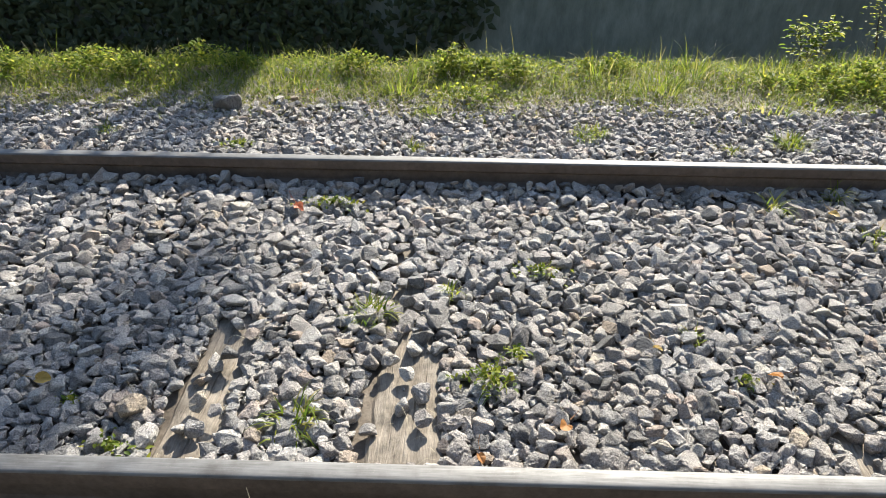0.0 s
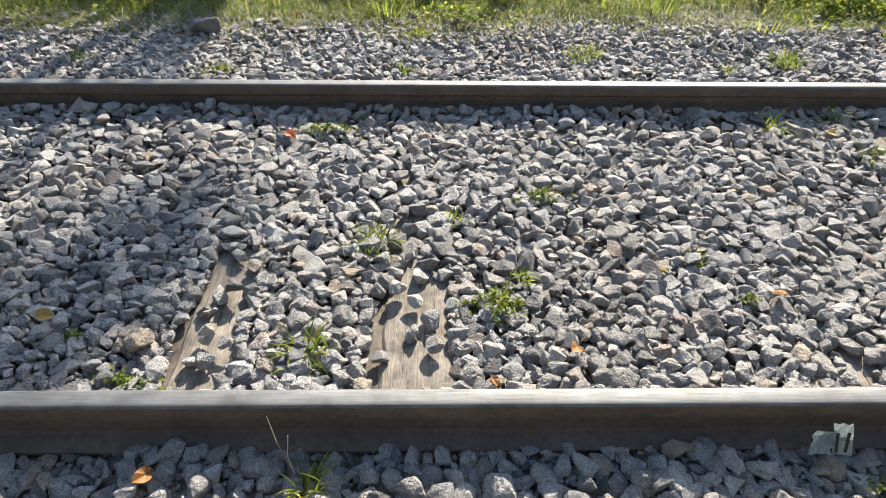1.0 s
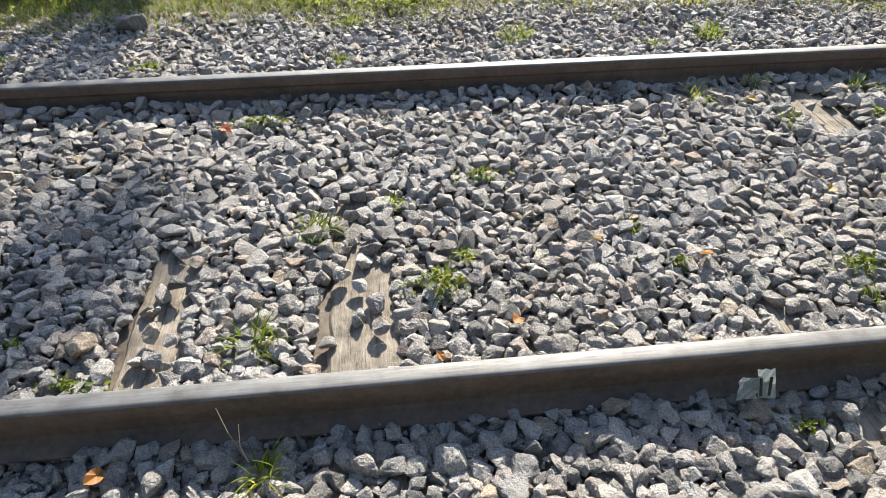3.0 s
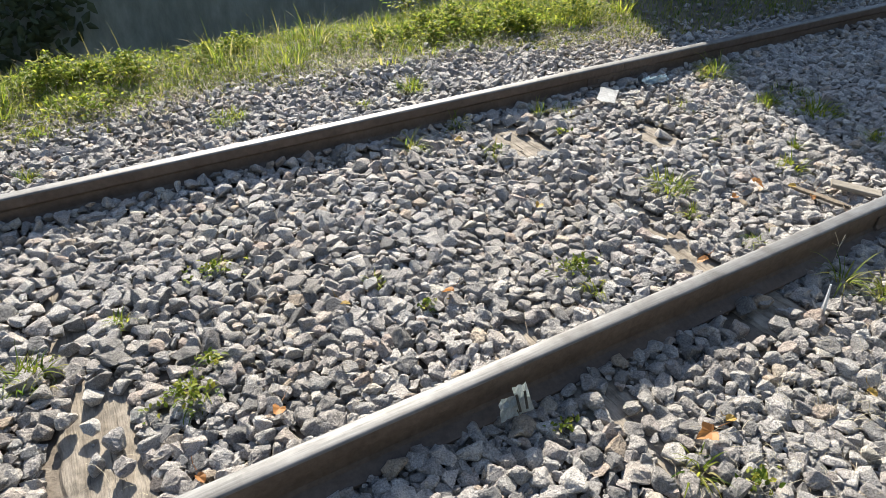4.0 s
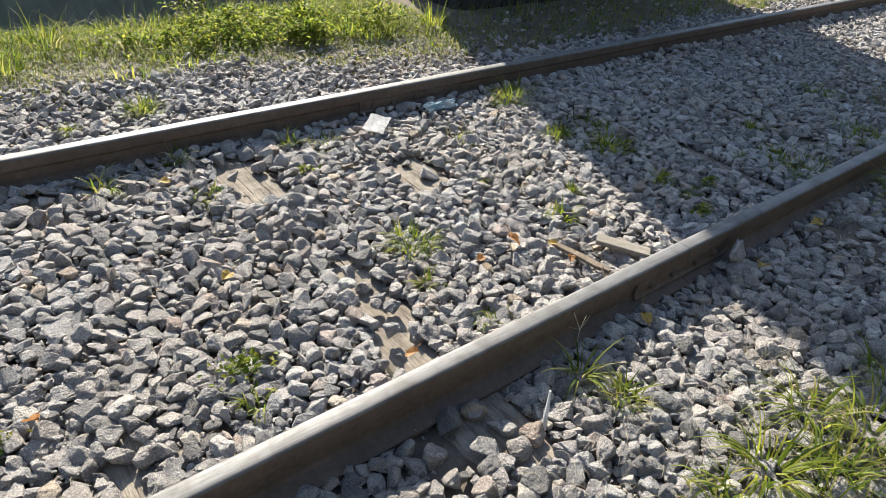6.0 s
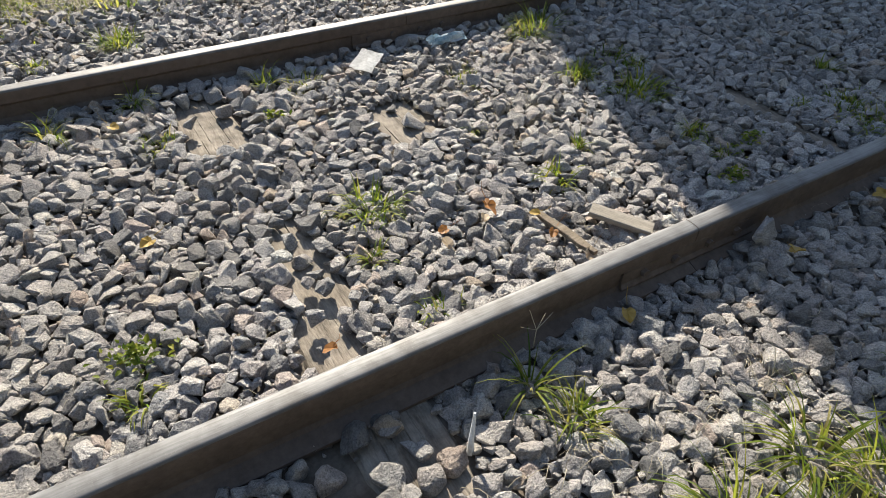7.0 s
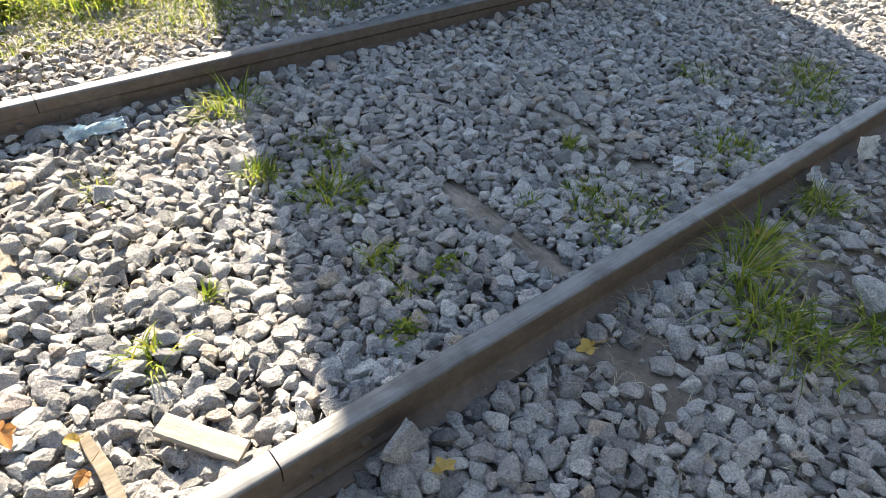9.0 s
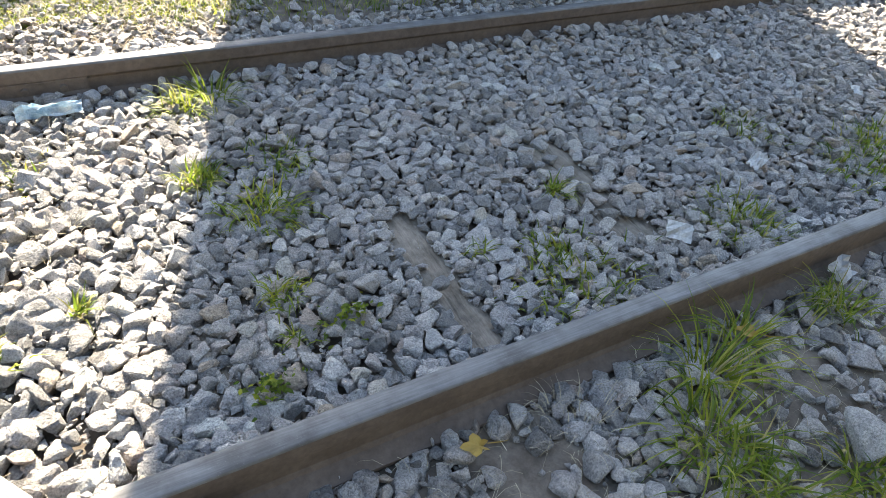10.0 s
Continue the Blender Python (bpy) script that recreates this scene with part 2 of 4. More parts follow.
def grid_axis(lo, hi, step):
    fine = np.arange(lo, hi + step / 2, step)
    far = np.array([0.3, 0.8, 2, 5, 12, 30, 80, 200, 600])
    return np.concatenate([lo - far[::-1], fine, hi + far])


gx, gy = grid_axis(-4.0, 10.0, 0.07), grid_axis(-3.0, 6.5, 0.07)
X, Y = np.meshgrid(gx, gy)
Z = ground_z(X, Y) + np.random.RandomState(3).uniform(-0.005, 0.005, X.shape)
nx, ny = len(gx), len(gy)
q = (np.arange(ny - 1)[:, None] * nx + np.arange(nx - 1)[None, :]).ravel()
ground = new("ground", mesh_from("ground", np.stack([X, Y, Z], -1).reshape(-1, 3), np.stack([q, q + 1, q + nx + 1, q + nx], -1), [SOIL], False))
tagged(ground, "dark brown trodden soil under and beside the track", "ground", kind="structure")

# ---- sleepers ----
SLEEPERS = [-2.32, -1.66, -1.0, -0.335, 0.25, 0.90, 1.56, 2.30, 2.95, 3.60, 4.265, 4.97, 5.63, 6.29, 6.95, 7.61, 8.27, 8.93]


def sleeper(x, seed):
    rnd = random.Random(seed)
    bm = bmesh.new()
    n, w = 54, 0.113
    cracks = [(c + rnd.uniform(-0.008, 0.008), rnd.uniform(0.002, 0.007), rnd.uniform(0.002, 0.005)) for c in (-0.066, -0.04, -0.012, 0.018, 0.045, 0.07)]
    ys = [-1.35 + 2.7 * i / n for i in range(n + 1)]
    rings = []
    for y in ys:
        e = rnd.uniform(-0.006, 0.006)
        drift = 0.004 * math.sin(y * 7 + seed) + rnd.uniform(-0.0012, 0.0012)
        prof = [(-w + e, -0.16), (-w + e, -0.018), (-w + 0.014 + e, -0.003)]
        for c, depth, cw in cracks:
            on = max(0.0, math.sin(y * 9.0 + c * 190 + seed)) * rnd.uniform(0.4, 1.0)
            prof += [(c + drift - cw, rnd.uniform(-0.003, 0.001)), (c + drift, -depth * on - 0.001), (c + drift + cw, rnd.uniform(-0.003, 0.001))]
        prof += [(w - 0.014 - e, -0.004), (w - e, -0.02), (w - e, -0.16)]
        rings.append([bm.verts.new((x + px, y, pz)) for px, pz in prof])
    for a, b in zip(rings, rings[1:]):
        for i in range(len(a) - 1):
            bm.faces.new((a[i], a[i + 1], b[i + 1], b[i]))
    bm.faces.new(rings[0])
    bm.faces.new(rings[-1][::-1])
    return part("sleeper", bm, WOOD)


for i, sx in enumerate(SLEEPERS):
    tagged(sleeper(sx, i), "weathered pale wooden sleeper half buried in grey ballast", "sleeper", "sleepers under the track")

# ---- rails ----
HALF = [(0.065, 0.0), (0.065, 0.010), (0.024, 0.024), (0.017, 0.036), (0.017, 0.080), (0.023, 0.088), (0.0275, 0.093), (0.0278, 0.124), (0.0270, 0.1320)]
TOP = [(0.0270, 0.1320), (0.0262, 0.1348), (0.0247, 0.1370), (0.0222, 0.1386), (0.0185, 0.1396), (0.0125, 0.1403), (0.0062, 0.1406), (0.0, 0.1408)]
JOINT = 3.308


def extrude(profile, x0, x1, yc, closed):
    bm = bmesh.new()
    a = [bm.verts.new((x0, yc + y, z)) for y, z in profile]
    b = [bm.verts.new((x1, yc + y, z)) for y, z in profile]
    for i in range(len(a) if closed else len(a) - 1):
        j = (i + 1) % len(a)
        bm.faces.new((a[i], a[j], b[j], b[i]))
    if closed:
        bm.faces.new(a)
        bm.faces.new(b[::-1])
    return bm


def rail(x0, x1, yc):
    thing = tagged(new("rail"), "brown rusty steel rail with a bright worn running surface", "rail", "rails of the track")
    ring = HALF + [(-y, z) for y, z in HALF[::-1]]
    part("rail_body", extrude(ring, x0, x1, yc, True), RUST, thing)
    cap = [(y, z + 0.0005) for y, z in TOP] + [(-y, z + 0.0005) for y, z in TOP[-2::-1]]
    top = part("running_surface", extrude(cap, x0, x1, yc, False), STEEL, thing, "worn steel top with fine scratches")
    top.data.shade_smooth()
    return thing


def hexnut(x, y, z, r, depth, side):
    bm = bmesh.new()
    bmesh.ops.create_cone(bm, cap_ends=True, segments=6, radius1=r, radius2=r * 0.9, depth=depth, matrix=Matrix.Translation((x, y, z)) @ Matrix.Rotation(radians(-90 * side), 4, "X"))
    return bm


def fishplate(yc, side):
    thing = tagged(new("fishplate"), "rusty steel fishplate bolted across the rail joint", "fishplate", "fishplates at the rail joints")
    prof = [(side * a, z) for a, z in ((0.018, 0.034), (0.034, 0.027), (0.035, 0.033), (0.0255, 0.044), (0.0255, 0.078), (0.0265, 0.086), (0.024, 0.089), (0.018, 0.084))]
    part("plate", extrude(prof, JOINT - 0.27, JOINT + 0.27, yc, True), RUST, thing)
    for dx in (-0.19, -0.07, 0.07, 0.19):
        part("bolt", hexnut(JOINT + dx, yc + side * 0.031, 0.061, 0.014, 0.014, side), RUST, thing)


for yc in (-0.867, 0.867):
    rail(-60, JOINT - 0.0015, yc)
    rail(JOINT + 0.0015, 60, yc)
    for side in (-1, 1):
        fishplate(yc, side)

# ---- shed beside the track ----
SX0, SX1, SY0, SY1, SH = 4.78, 7.83, 2.2, 3.2, 3.9
shed = tagged(new("trackside_shed"), "dark tarred wooden shed with upright boards, in shade", "shed")
part("core", box(SX0 + 0.03, SX1 - 0.03, SY0 + 0.03, SY1 - 0.03, -1.2, SH), BOARD, shed)
roof = bmesh.new()
bmesh.ops.create_cube(roof, size=1, matrix=Matrix.Translation(((SX0 + SX1) / 2, (SY0 + SY1) / 2, SH + 0.05)) @ Matrix.Diagonal((SX1 - SX0 + 0.04, SY1 - SY0 + 0.1, 0.1, 1)))
part("roof", roof, ROOFING, shed)
board_mesh = {}
for axis in "xy":
    bm = box(-0.066, 0.066, -0.011, 0.011, -0.12, SH - 0.02, 0.003) if axis == "x" else box(-0.011, 0.011, -0.066, 0.066, -0.12, SH - 0.02, 0.003)
    me = bpy.data.meshes.new("board")
    bm.to_mesh(me)
    bm.free()
    me.materials.append(BOARD)
    board_mesh[axis] = me
rb = random.Random(5)
for i in range(int((SX1 - SX0) / 0.14)):
    ob = new("board", board_mesh["x"])
    ob.location, ob.parent = (SX0 + 0.07 + 0.14 * i + 0.02, SY0 + 0.016 + rb.uniform(-0.004, 0.004), 0), shed
for i in range(int((SY1 - SY0) / 0.14)):
    for sx in (SX0 + 0.016, SX1 - 0.016):
        ob = new("board", board_mesh["y"])
        ob.location, ob.parent = (sx + rb.uniform(-0.004, 0.004), SY0 + 0.07 + 0.14 * i + 0.02, 0), shed

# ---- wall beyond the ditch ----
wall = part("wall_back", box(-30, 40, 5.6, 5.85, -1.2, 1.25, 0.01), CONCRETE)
tagged(wall, "grey green concrete wall in deep shade beyond the ditch, its tone lifted for haze", "wall", kind="structure")

# unseen wall added to keep sky light off the sides facing the path
back = part("sky_blocker_south", box(-30, 40, -5.3, -5.0, -0.2, 4.2, 0.01), SKY_BLOCK_DARK)
tagged(back, "plain dark grey wall added unseen behind the path to hold back sky light", "wall", kind="structure")

# ---- vegetation helpers ----
def blades(spots, seed, length=(0.05, 0.12), width=(0.003, 0.006), lean=(0.2, 0.9), segs=3):
    """Curved tapering blades: spots is a list of (x, y, z). Returns verts and quads."""
    rnd = np.random.RandomState(seed)
    n = len(spots)
    p = np.asarray(spots, float)
    az, ln = rnd.uniform(0, 2 * np.pi, n), rnd.uniform(*length, n)
    wd, le = rnd.uniform(*width, n), rnd.uniform(*lean, n)
    out = np.stack([np.cos(az), np.sin(az), np.zeros(n)], -1)
    tw = az + np.pi / 2 + rnd.uniform(-0.6, 0.6, n)
    side = np.stack([np.cos(tw), np.sin(tw), np.zeros(n)], -1)
    rows = []
    for i in range(segs + 1):
        t = i / segs
        ang = le * (0.35 + 1.1 * t)
        c = p + out * (ln * t * np.sin(ang))[:, None]
        c[:, 2] += ln * t * np.cos(ang)
        w = wd * (1 - t) ** 0.7 if i < segs else wd * 0.08
        rows += [c - side * (w / 2)[:, None], c + side * (w / 2)[:, None]]
    v = np.stack(rows, 1)
    k = 2 * (segs + 1)
    f = np.array([[2 * i, 2 * i + 1, 2 * i + 3, 2 * i + 2] for i in range(segs)])
    return v.reshape(-1, 3), (np.arange(n)[:, None, None] * k + f[None]).reshape(-1, 4)


def leaves(spots, seed, size=(0.015, 0.035), up=0.6):
    """Small pointed folded leaves: a quad strip of two faces either side of the midrib."""
    rnd = np.random.RandomState(seed)
    p = np.asarray(spots, float)
    n = len(p)
    az, s, tilt = rnd.uniform(0, 2 * np.pi, n), rnd.uniform(*size, n), rnd.uniform(-0.3, up, n)
    d = np.stack([np.cos(az) * np.cos(tilt), np.sin(az) * np.cos(tilt), np.sin(tilt)], -1)
    side = np.stack([-np.sin(az), np.cos(az), rnd.uniform(-0.5, 0.5, n)], -1)
    nrm = np.cross(d, side)
    sc = s[:, None]
    pts = [p, p + d * sc * 0.35 - side * sc * 0.27 + nrm * sc * 0.10, p + d * sc * 0.45 - nrm * sc * 0.03, p + d * sc * 0.35 + side * sc * 0.27 + nrm * sc * 0.10,
           p + d * sc * 0.75 - side * sc * 0.16 + nrm * sc * 0.05, p + d * sc * 0.75 + side * sc * 0.16 + nrm * sc * 0.05, p + d * sc - nrm * sc * 0.12]
    v = np.stack(pts, 1)
    tri = np.array([[0, 2, 1], [0, 3, 2], [1, 2, 4], [4, 2, 6], [2, 3, 5], [2, 5, 6]])
    return v.reshape(-1, 3), (np.arange(n)[:, None, None] * 7 + tri[None]).reshape(-1, 3)


def join(*sets):
    vs, fs, off = [], [], 0
    for v, f in sets:
        vs.append(v)
        fs.append(f + off)
        off += len(v)
    return np.concatenate(vs), np.concatenate(fs)


# ---- ballast stones ----
rs = np.random.RandomState(11)


def stone_shapes(level, count):
    """Broken stone: the hull of a few corners, edges a little worn, with a rough skin on the nearest ones."""
    shapes = []
    for _ in range(count):
        k = (10, 12, 13)[level - 1] + rs.randint(0, 4)
        d = rs.normal(size=(k, 3))
        d /= (np.abs(d) ** 3.4).sum(1)[:, None] ** (1 / 3.4)
        p = d * rs.uniform(0.84, 1.0, k)[:, None] * np.array([1.0, rs.uniform(0.62, 0.95), rs.uniform(0.46, 0.78)])
        bm = bmesh.new()
        for co in p.tolist():
            bm.verts.new(co)
        hull = bmesh.ops.convex_hull(bm, input=bm.verts[:])
        bmesh.ops.delete(bm, geom=list({x for x in hull["geom_interior"] + hull["geom_unused"] if isinstance(x, bmesh.types.BMVert)}), context="VERTS")
        if level > 1:
            bmesh.ops.dissolve_limit(bm, angle_limit=radians(14), verts=bm.verts[:], edges=bm.edges[:])
            bmesh.ops.bevel(bm, geom=bm.edges[:], offset=0.085 if level == 2 else 0.11, segments=1, affect="EDGES", clamp_overlap=True)
        bmesh.ops.triangulate(bm, faces=bm.faces[:])
        if level > 2:
            wide = [e for e in bm.edges if e.calc_length() > 0.3]
            bmesh.ops.subdivide_edges(bm, edges=wide, cuts=2, use_grid_fill=True)
            bmesh.ops.triangulate(bm, faces=bm.faces[:])
            bm.normal_update()
            o = Vector(rs.uniform(-50, 50, 3))
            for x in bm.verts:
                x.co += x.normal * (noise.noise(x.co * 2.6 + o) * 0.06 + noise.noise(x.co * 6.5 + o) * 0.05)
        bmesh.ops.recalc_face_normals(bm, faces=bm.faces[:])
        bm.verts.index_update()
        v = np.array([x.co[:] for x in bm.verts])
        f = np.array([[x.index for x in fc.verts] for fc in bm.faces])
        bm.free()
        shapes.append((v / np.abs(v).max(), f))
    return shapes


# where the sleepers lie bare: x0, x1, y0, y1, share of stones left on them
BARE = [(-0.46, -0.26, -0.78, -0.45, 0.03), (-0.43, -0.26, -0.45, -0.14, 0.06), (0.115, 0.37, -0.78, -0.28, 0.02), (0.17, 0.30, -0.28, 0.02, 0.3), (0.14, 0.24, 0.02, 0.36, 0.5),
        (2.26, 2.42, -0.60, -0.17, 0.03), (2.19, 2.36, -0.78, -0.55, 0.03), (2.20, 2.44, 0.30, 0.70, 0.05), (2.84, 3.08, 0.06, 0.37, 0.02), (4.245, 4.365, -0.76, -0.17, 0.03), (4.89, 5.06, -0.56, 0.04, 0.12),
        (2.06, 2.44, -1.18, -0.93, 0.2), (1.49, 1.62, -1.38, -0.95, 0.2), (1.50, 1.66, 0.48, 0.80, 0.25), (4.08, 4.34, -1.26, -0.94, 0.3), (1.46, 1.56, -0.74, -0.54, 0.1), (4.90, 5.1, -1.22, -1.02, 0.3)]


def cover(x, y, r=0.04):
    """Share of the ground that stones cover."""
    c = 1.0
    edge = 1.60 + 0.14 * wob(x, y, 3.1, 4) + 0.10 * wob(x, y, 9.0, 6) - 0.45 * float(smooth(2.6, 4.0, x))
    c *= 1 - float(smooth(edge - 0.12, edge + 0.3, y)) * 0.985
    e2 = -1.62 + 0.10 * wob(x, y, 4.0, 7)
    c *= 1 - float(smooth(e2 + 0.12, e2 - 0.22, y)) * 0.8 - float(smooth(-1.8, -2.25, y)) * 0.2
    c *= 1 - 0.8 * float(smooth(4.38, 4.7, x) * smooth(-0.98, -1.16, y))
    c *= float(smooth(-3.0, -2.1, x + 0.3 * wob(x, y, 3.0, 8)))
    for x0, x1, y0, y1, left in BARE:
        x0, x1 = x0 - 0.005, x1 - 0.02
        if x0 + 0.02 * wob(x, y, 31) < x < x1 + 0.02 * wob(y, x, 37) and y0 < y < y1 + 0.05 * wob(x, y, 35):
            c = min(c, left if r > 0.03 else left * 0.15)
    return c


def scatter(x0, x1, y0, y1, rmin, rmax, tight, tries, taken, cell=0.06, lift=0.0):
    """Throws stones so that none sits too deep in another. taken: a grid of those already lying."""
    made = []
    xs, ys = rs.uniform(x0, x1, tries), rs.uniform(y0, y1, tries)
    rr = rmin + (rmax - rmin) * rs.beta(1.5, 2.6, tries)
    rr[: tries // 5] = rmin + (rmax - rmin) * rs.beta(3.0, 1.8, tries // 5)
    rr = rr * (1 - 0.1 * smooth(3.2, 4.0, xs) * (rmax > 0.03)) * (1 - 0.16 * smooth(0.95, 1.2, ys))
    keep = rs.uniform(0, 1, tries)
    for x, y, r, kp in zip(xs.tolist(), ys.tolist(), rr.tolist(), keep.tolist()):
        if min(abs(y - 0.871), abs(y + 0.871)) < 0.036 + 0.75 * r:
            continue
        if 4.35 < x < 7.9 and y > 2.1:
            continue
        i, j = int(x // cell), int(y // cell)
        ok = True
        for a in range(i - 2, i + 3):
            for b in range(j - 2, j + 3):
                for (u, w, s) in taken.get((a, b), ()):
                    if (u - x) ** 2 + (w - y) ** 2 < (tight * (s + r)) ** 2:
                        ok = False
                        break
                if not ok:
                    break
            if not ok:
                break
        if not ok or kp > cover(x, y, r):
            continue
        taken.setdefault((i, j), []).append((x, y, r))
        made.append((x, y, r, lift))
    return made


def bed_z(x, y):
    z = 0.014 + 0.010 * wob(x, y, 4.0, 3)
    a = np.abs(np.abs(y) - 0.871)
    z = z + 0.028 * (1 - smooth(0.03, 0.16, a)) * (np.abs(y) < 0.9) + 0.024 * (1 - smooth(0.04, 0.2, a)) * (y > 0.9) - 0.018 * (1 - smooth(0.10, 0.4, a)) * (y < -0.9)
    return np.maximum(z, ground_z(x, y) + 0.012)


XA, XB, YA, YB = -3.0, 9.6, -2.3, 2.35
top_taken, low_taken = {}, {}
found = []
# the stones that lie alone on the bare sleepers and against the rail
for x, y, r in ((-0.325, -0.375, 0.036), (-0.36, -0.565, 0.034), (-0.345, -0.655, 0.033), (-0.30, -0.60, 0.022), (0.285, -0.50, 0.040), (0.295, -0.60, 0.032), (0.235, -0.425, 0.030), (0.18, -0.37, 0.036),
                (2.335, -0.50, 0.036), (2.27, -0.33, 0.034), (2.26, -0.60, 0.032), (2.30, -0.46, 0.024), (2.24, 0.50, 0.03), (4.27, -0.52, 0.032)):
    top_taken.setdefault((int(x // 0.06), int(y // 0.06)), []).append((x, y, r))
    found.append((x, y, r, 0.022))
found += scatter(XA, XB, YA, YB, 0.021, 0.046, 0.56, 120000, top_taken)
found += scatter(XA, XB, YA, YB, 0.011, 0.023, 0.53, 100000, top_taken, lift=0.0)
low = scatter(XA, XB, YA, YB, 0.016, 0.034, 0.57, 60000, low_taken, lift=-0.006)
grit = scatter(-0.8, 5.4, -1.6, 0.85, 0.005, 0.011, 0.5, 36000, {}, lift=-0.006)
low += grit
for x, y, r in zip(rs.uniform(-3.0, 4.4, 9000).tolist(), rs.uniform(1.35, 2.25, 9000).tolist(), (0.006 + 0.022 * rs.beta(1.2, 4.0, 9000)).tolist()):
    if rs.uniform() > float(smooth(1.7, 2.25, y)) * 0.85:
        low.append((x, y, r, 0.0))
S = np.array(found + low)
small = S[:, 2] < 0.023
sz = np.where(small, np.minimum(bed_z(S[:, 0], S[:, 1]), 0.022), bed_z(S[:, 0], S[:, 1])) + S[:, 3] + rs.uniform(-0.009, 0.010, len(S))
flat_turn = rs.normal(0, 0.25, (len(S), 2))
upended = rs.uniform(0, 1, len(S)) < 0.07
flat_turn[upended] += rs.uniform(-1.4, 1.4, (upended.sum(), 2))
spin = rs.uniform(0, 2 * np.pi, len(S))


def turn_matrices(a, b, c):
    ca, sa, cb, sb, cc, sc = np.cos(a), np.sin(a), np.cos(b), np.sin(b), np.cos(c), np.sin(c)
    o, i = np.zeros_like(a), np.ones_like(a)
    rx = np.stack([i, o, o, o, ca, -sa, o, sa, ca], -1).reshape(-1, 3, 3)
    ry = np.stack([cb, o, sb, o, i, o, -sb, o, cb], -1).reshape(-1, 3, 3)
    rz = np.stack([cc, -sc, o, sc, cc, o, o, o, i], -1).reshape(-1, 3, 3)
    return rz @ ry @ rx


on_wood = (np.abs(S[:, 0][:, None] - np.array(SLEEPERS)[None, :]).min(1) < 0.115) & (np.abs(S[:, 1]) < 1.36)
sz = np.where(on_wood, np.maximum(sz, S[:, 2] * 0.45), sz)
TURN = turn_matrices(flat_turn[:, 0], flat_turn[:, 1], spin)
is_top = np.arange(len(S)) < len(found)
nearest = (S[:, 1] < -0.30) & (S[:, 1] > -1.45) & (S[:, 0] > -0.7) & (S[:, 0] < 4.4) & is_top & (S[:, 2] > 0.030)
middle = is_top & (S[:, 2] > 0.019) & (S[:, 0] > -1.7) & (S[:, 0] < 5.6) & (S[:, 1] < 1.3) & (S[:, 1] > -1.7)
tier = np.where(nearest, 3, np.where(middle, 2, 1))
single = np.flatnonzero(nearest & (S[:, 0] > 0.3) & (S[:, 0] < 3.4) & (S[:, 1] > -0.83) & (S[:, 1] < -0.42) & (S[:, 2] > 0.027))[:300]
picked = np.zeros(len(S), bool)
picked[single] = True

all_v, all_f, off = [], [], 0
shapes3 = None
for level, count in ((1, 24), (2, 40), (3, 40)):
    shapes = stone_shapes(level, count)
    if level == 3:
        shapes3 = shapes
    which = np.flatnonzero((tier == level) & ~picked)
    kind = which % count
    for k in range(count):
        idx = which[kind == k]
        if not len(idx):
            continue
        shape, f = shapes[k]
        v = np.einsum("nij,vj->nvi", TURN[idx], shape) * S[idx, 2][:, None, None]
        v += np.stack([S[idx, 0], S[idx, 1], sz[idx]], -1)[:, None, :]
        nv = len(shape)
        all_v.append(v.reshape(-1, 3))
        all_f.append((np.arange(len(idx))[:, None, None] * nv + f[None] + off).reshape(-1, 3))
        off += len(idx) * nv
ballast = tagged(new("loose_stones", mesh_from("loose_stones", np.concatenate(all_v), np.concatenate(all_f), [STONE])), "angular grey crushed stone ballast", kind="stuff")
ballast.parent = ground

# ---- grass and weeds on the bank ----
rg = np.random.RandomState(21)


def bank_spots(n, y0, y1, x0=-4.2, x1=4.4, dense=0.0):
    x, y = rg.uniform(x0, x1, n), rg.uniform(y0, y1, n)
    m = wob(x, y, 4.0, 9) + 0.5 * wob(x, y, 11.0, 2) > dense
    edge = 1.56 + 0.2 * wob(x, y, 3.1, 4) - 0.5 * smooth(2.6, 4.0, x)
    m &= rg.uniform(0, 1, n) < smooth(edge - 0.1, edge + 0.55, y)
    x, y = x[m], y[m]
    return np.stack([x, y, ground_z(x, y)], -1)


def rise(p, low, high):
    """Lifts the spots into the tangle, most near the crest."""
    p[:, 2] += rg.uniform(low, high, len(p)) * smooth(1.75, 2.45, p[:, 1]) * np.clip(0.55 + 0.6 * wob(p[:, 0], p[:, 1], 5.0, 3), 0.1, 1.2)
    return p


turf = join(blades(rise(bank_spots(44000, 1.5, 3.1, dense=-1.6), 0.0, 0.05), 1, (0.025, 0.07), (0.002, 0.0045), (0.2, 1.3), 2),
            blades(rise(bank_spots(22000, 1.95, 3.1, dense=-0.6), 0.0, 0.08), 2, (0.06, 0.15), (0.0025, 0.006), (0.3, 1.3)),
            blades(bank_spots(420, 2.2, 2.7, dense=0.1), 6, (0.17, 0.30), (0.0025, 0.005), (0.05, 0.6), 5))
tagged(new("bank_grass", mesh_from("bank_grass", *turf, [GRASS], False)), "sunlit yellow green grass on the low bank", "grass", kind="stuff")
lowleaf = np.concatenate([rise(bank_spots(54000, 1.5, 3.1, dense=-0.15), 0.005, 0.13), rise(bank_spots(26000, 1.4, 2.3, dense=-0.9), 0.0, 0.03)])
tagged(new("bank_weeds", mesh_from("bank_weeds", *leaves(lowleaf, 3, (0.008, 0.027), 1.1), [FRESH], False)), "low broad leaved weeds growing through the bank grass", "weeds", kind="stuff")
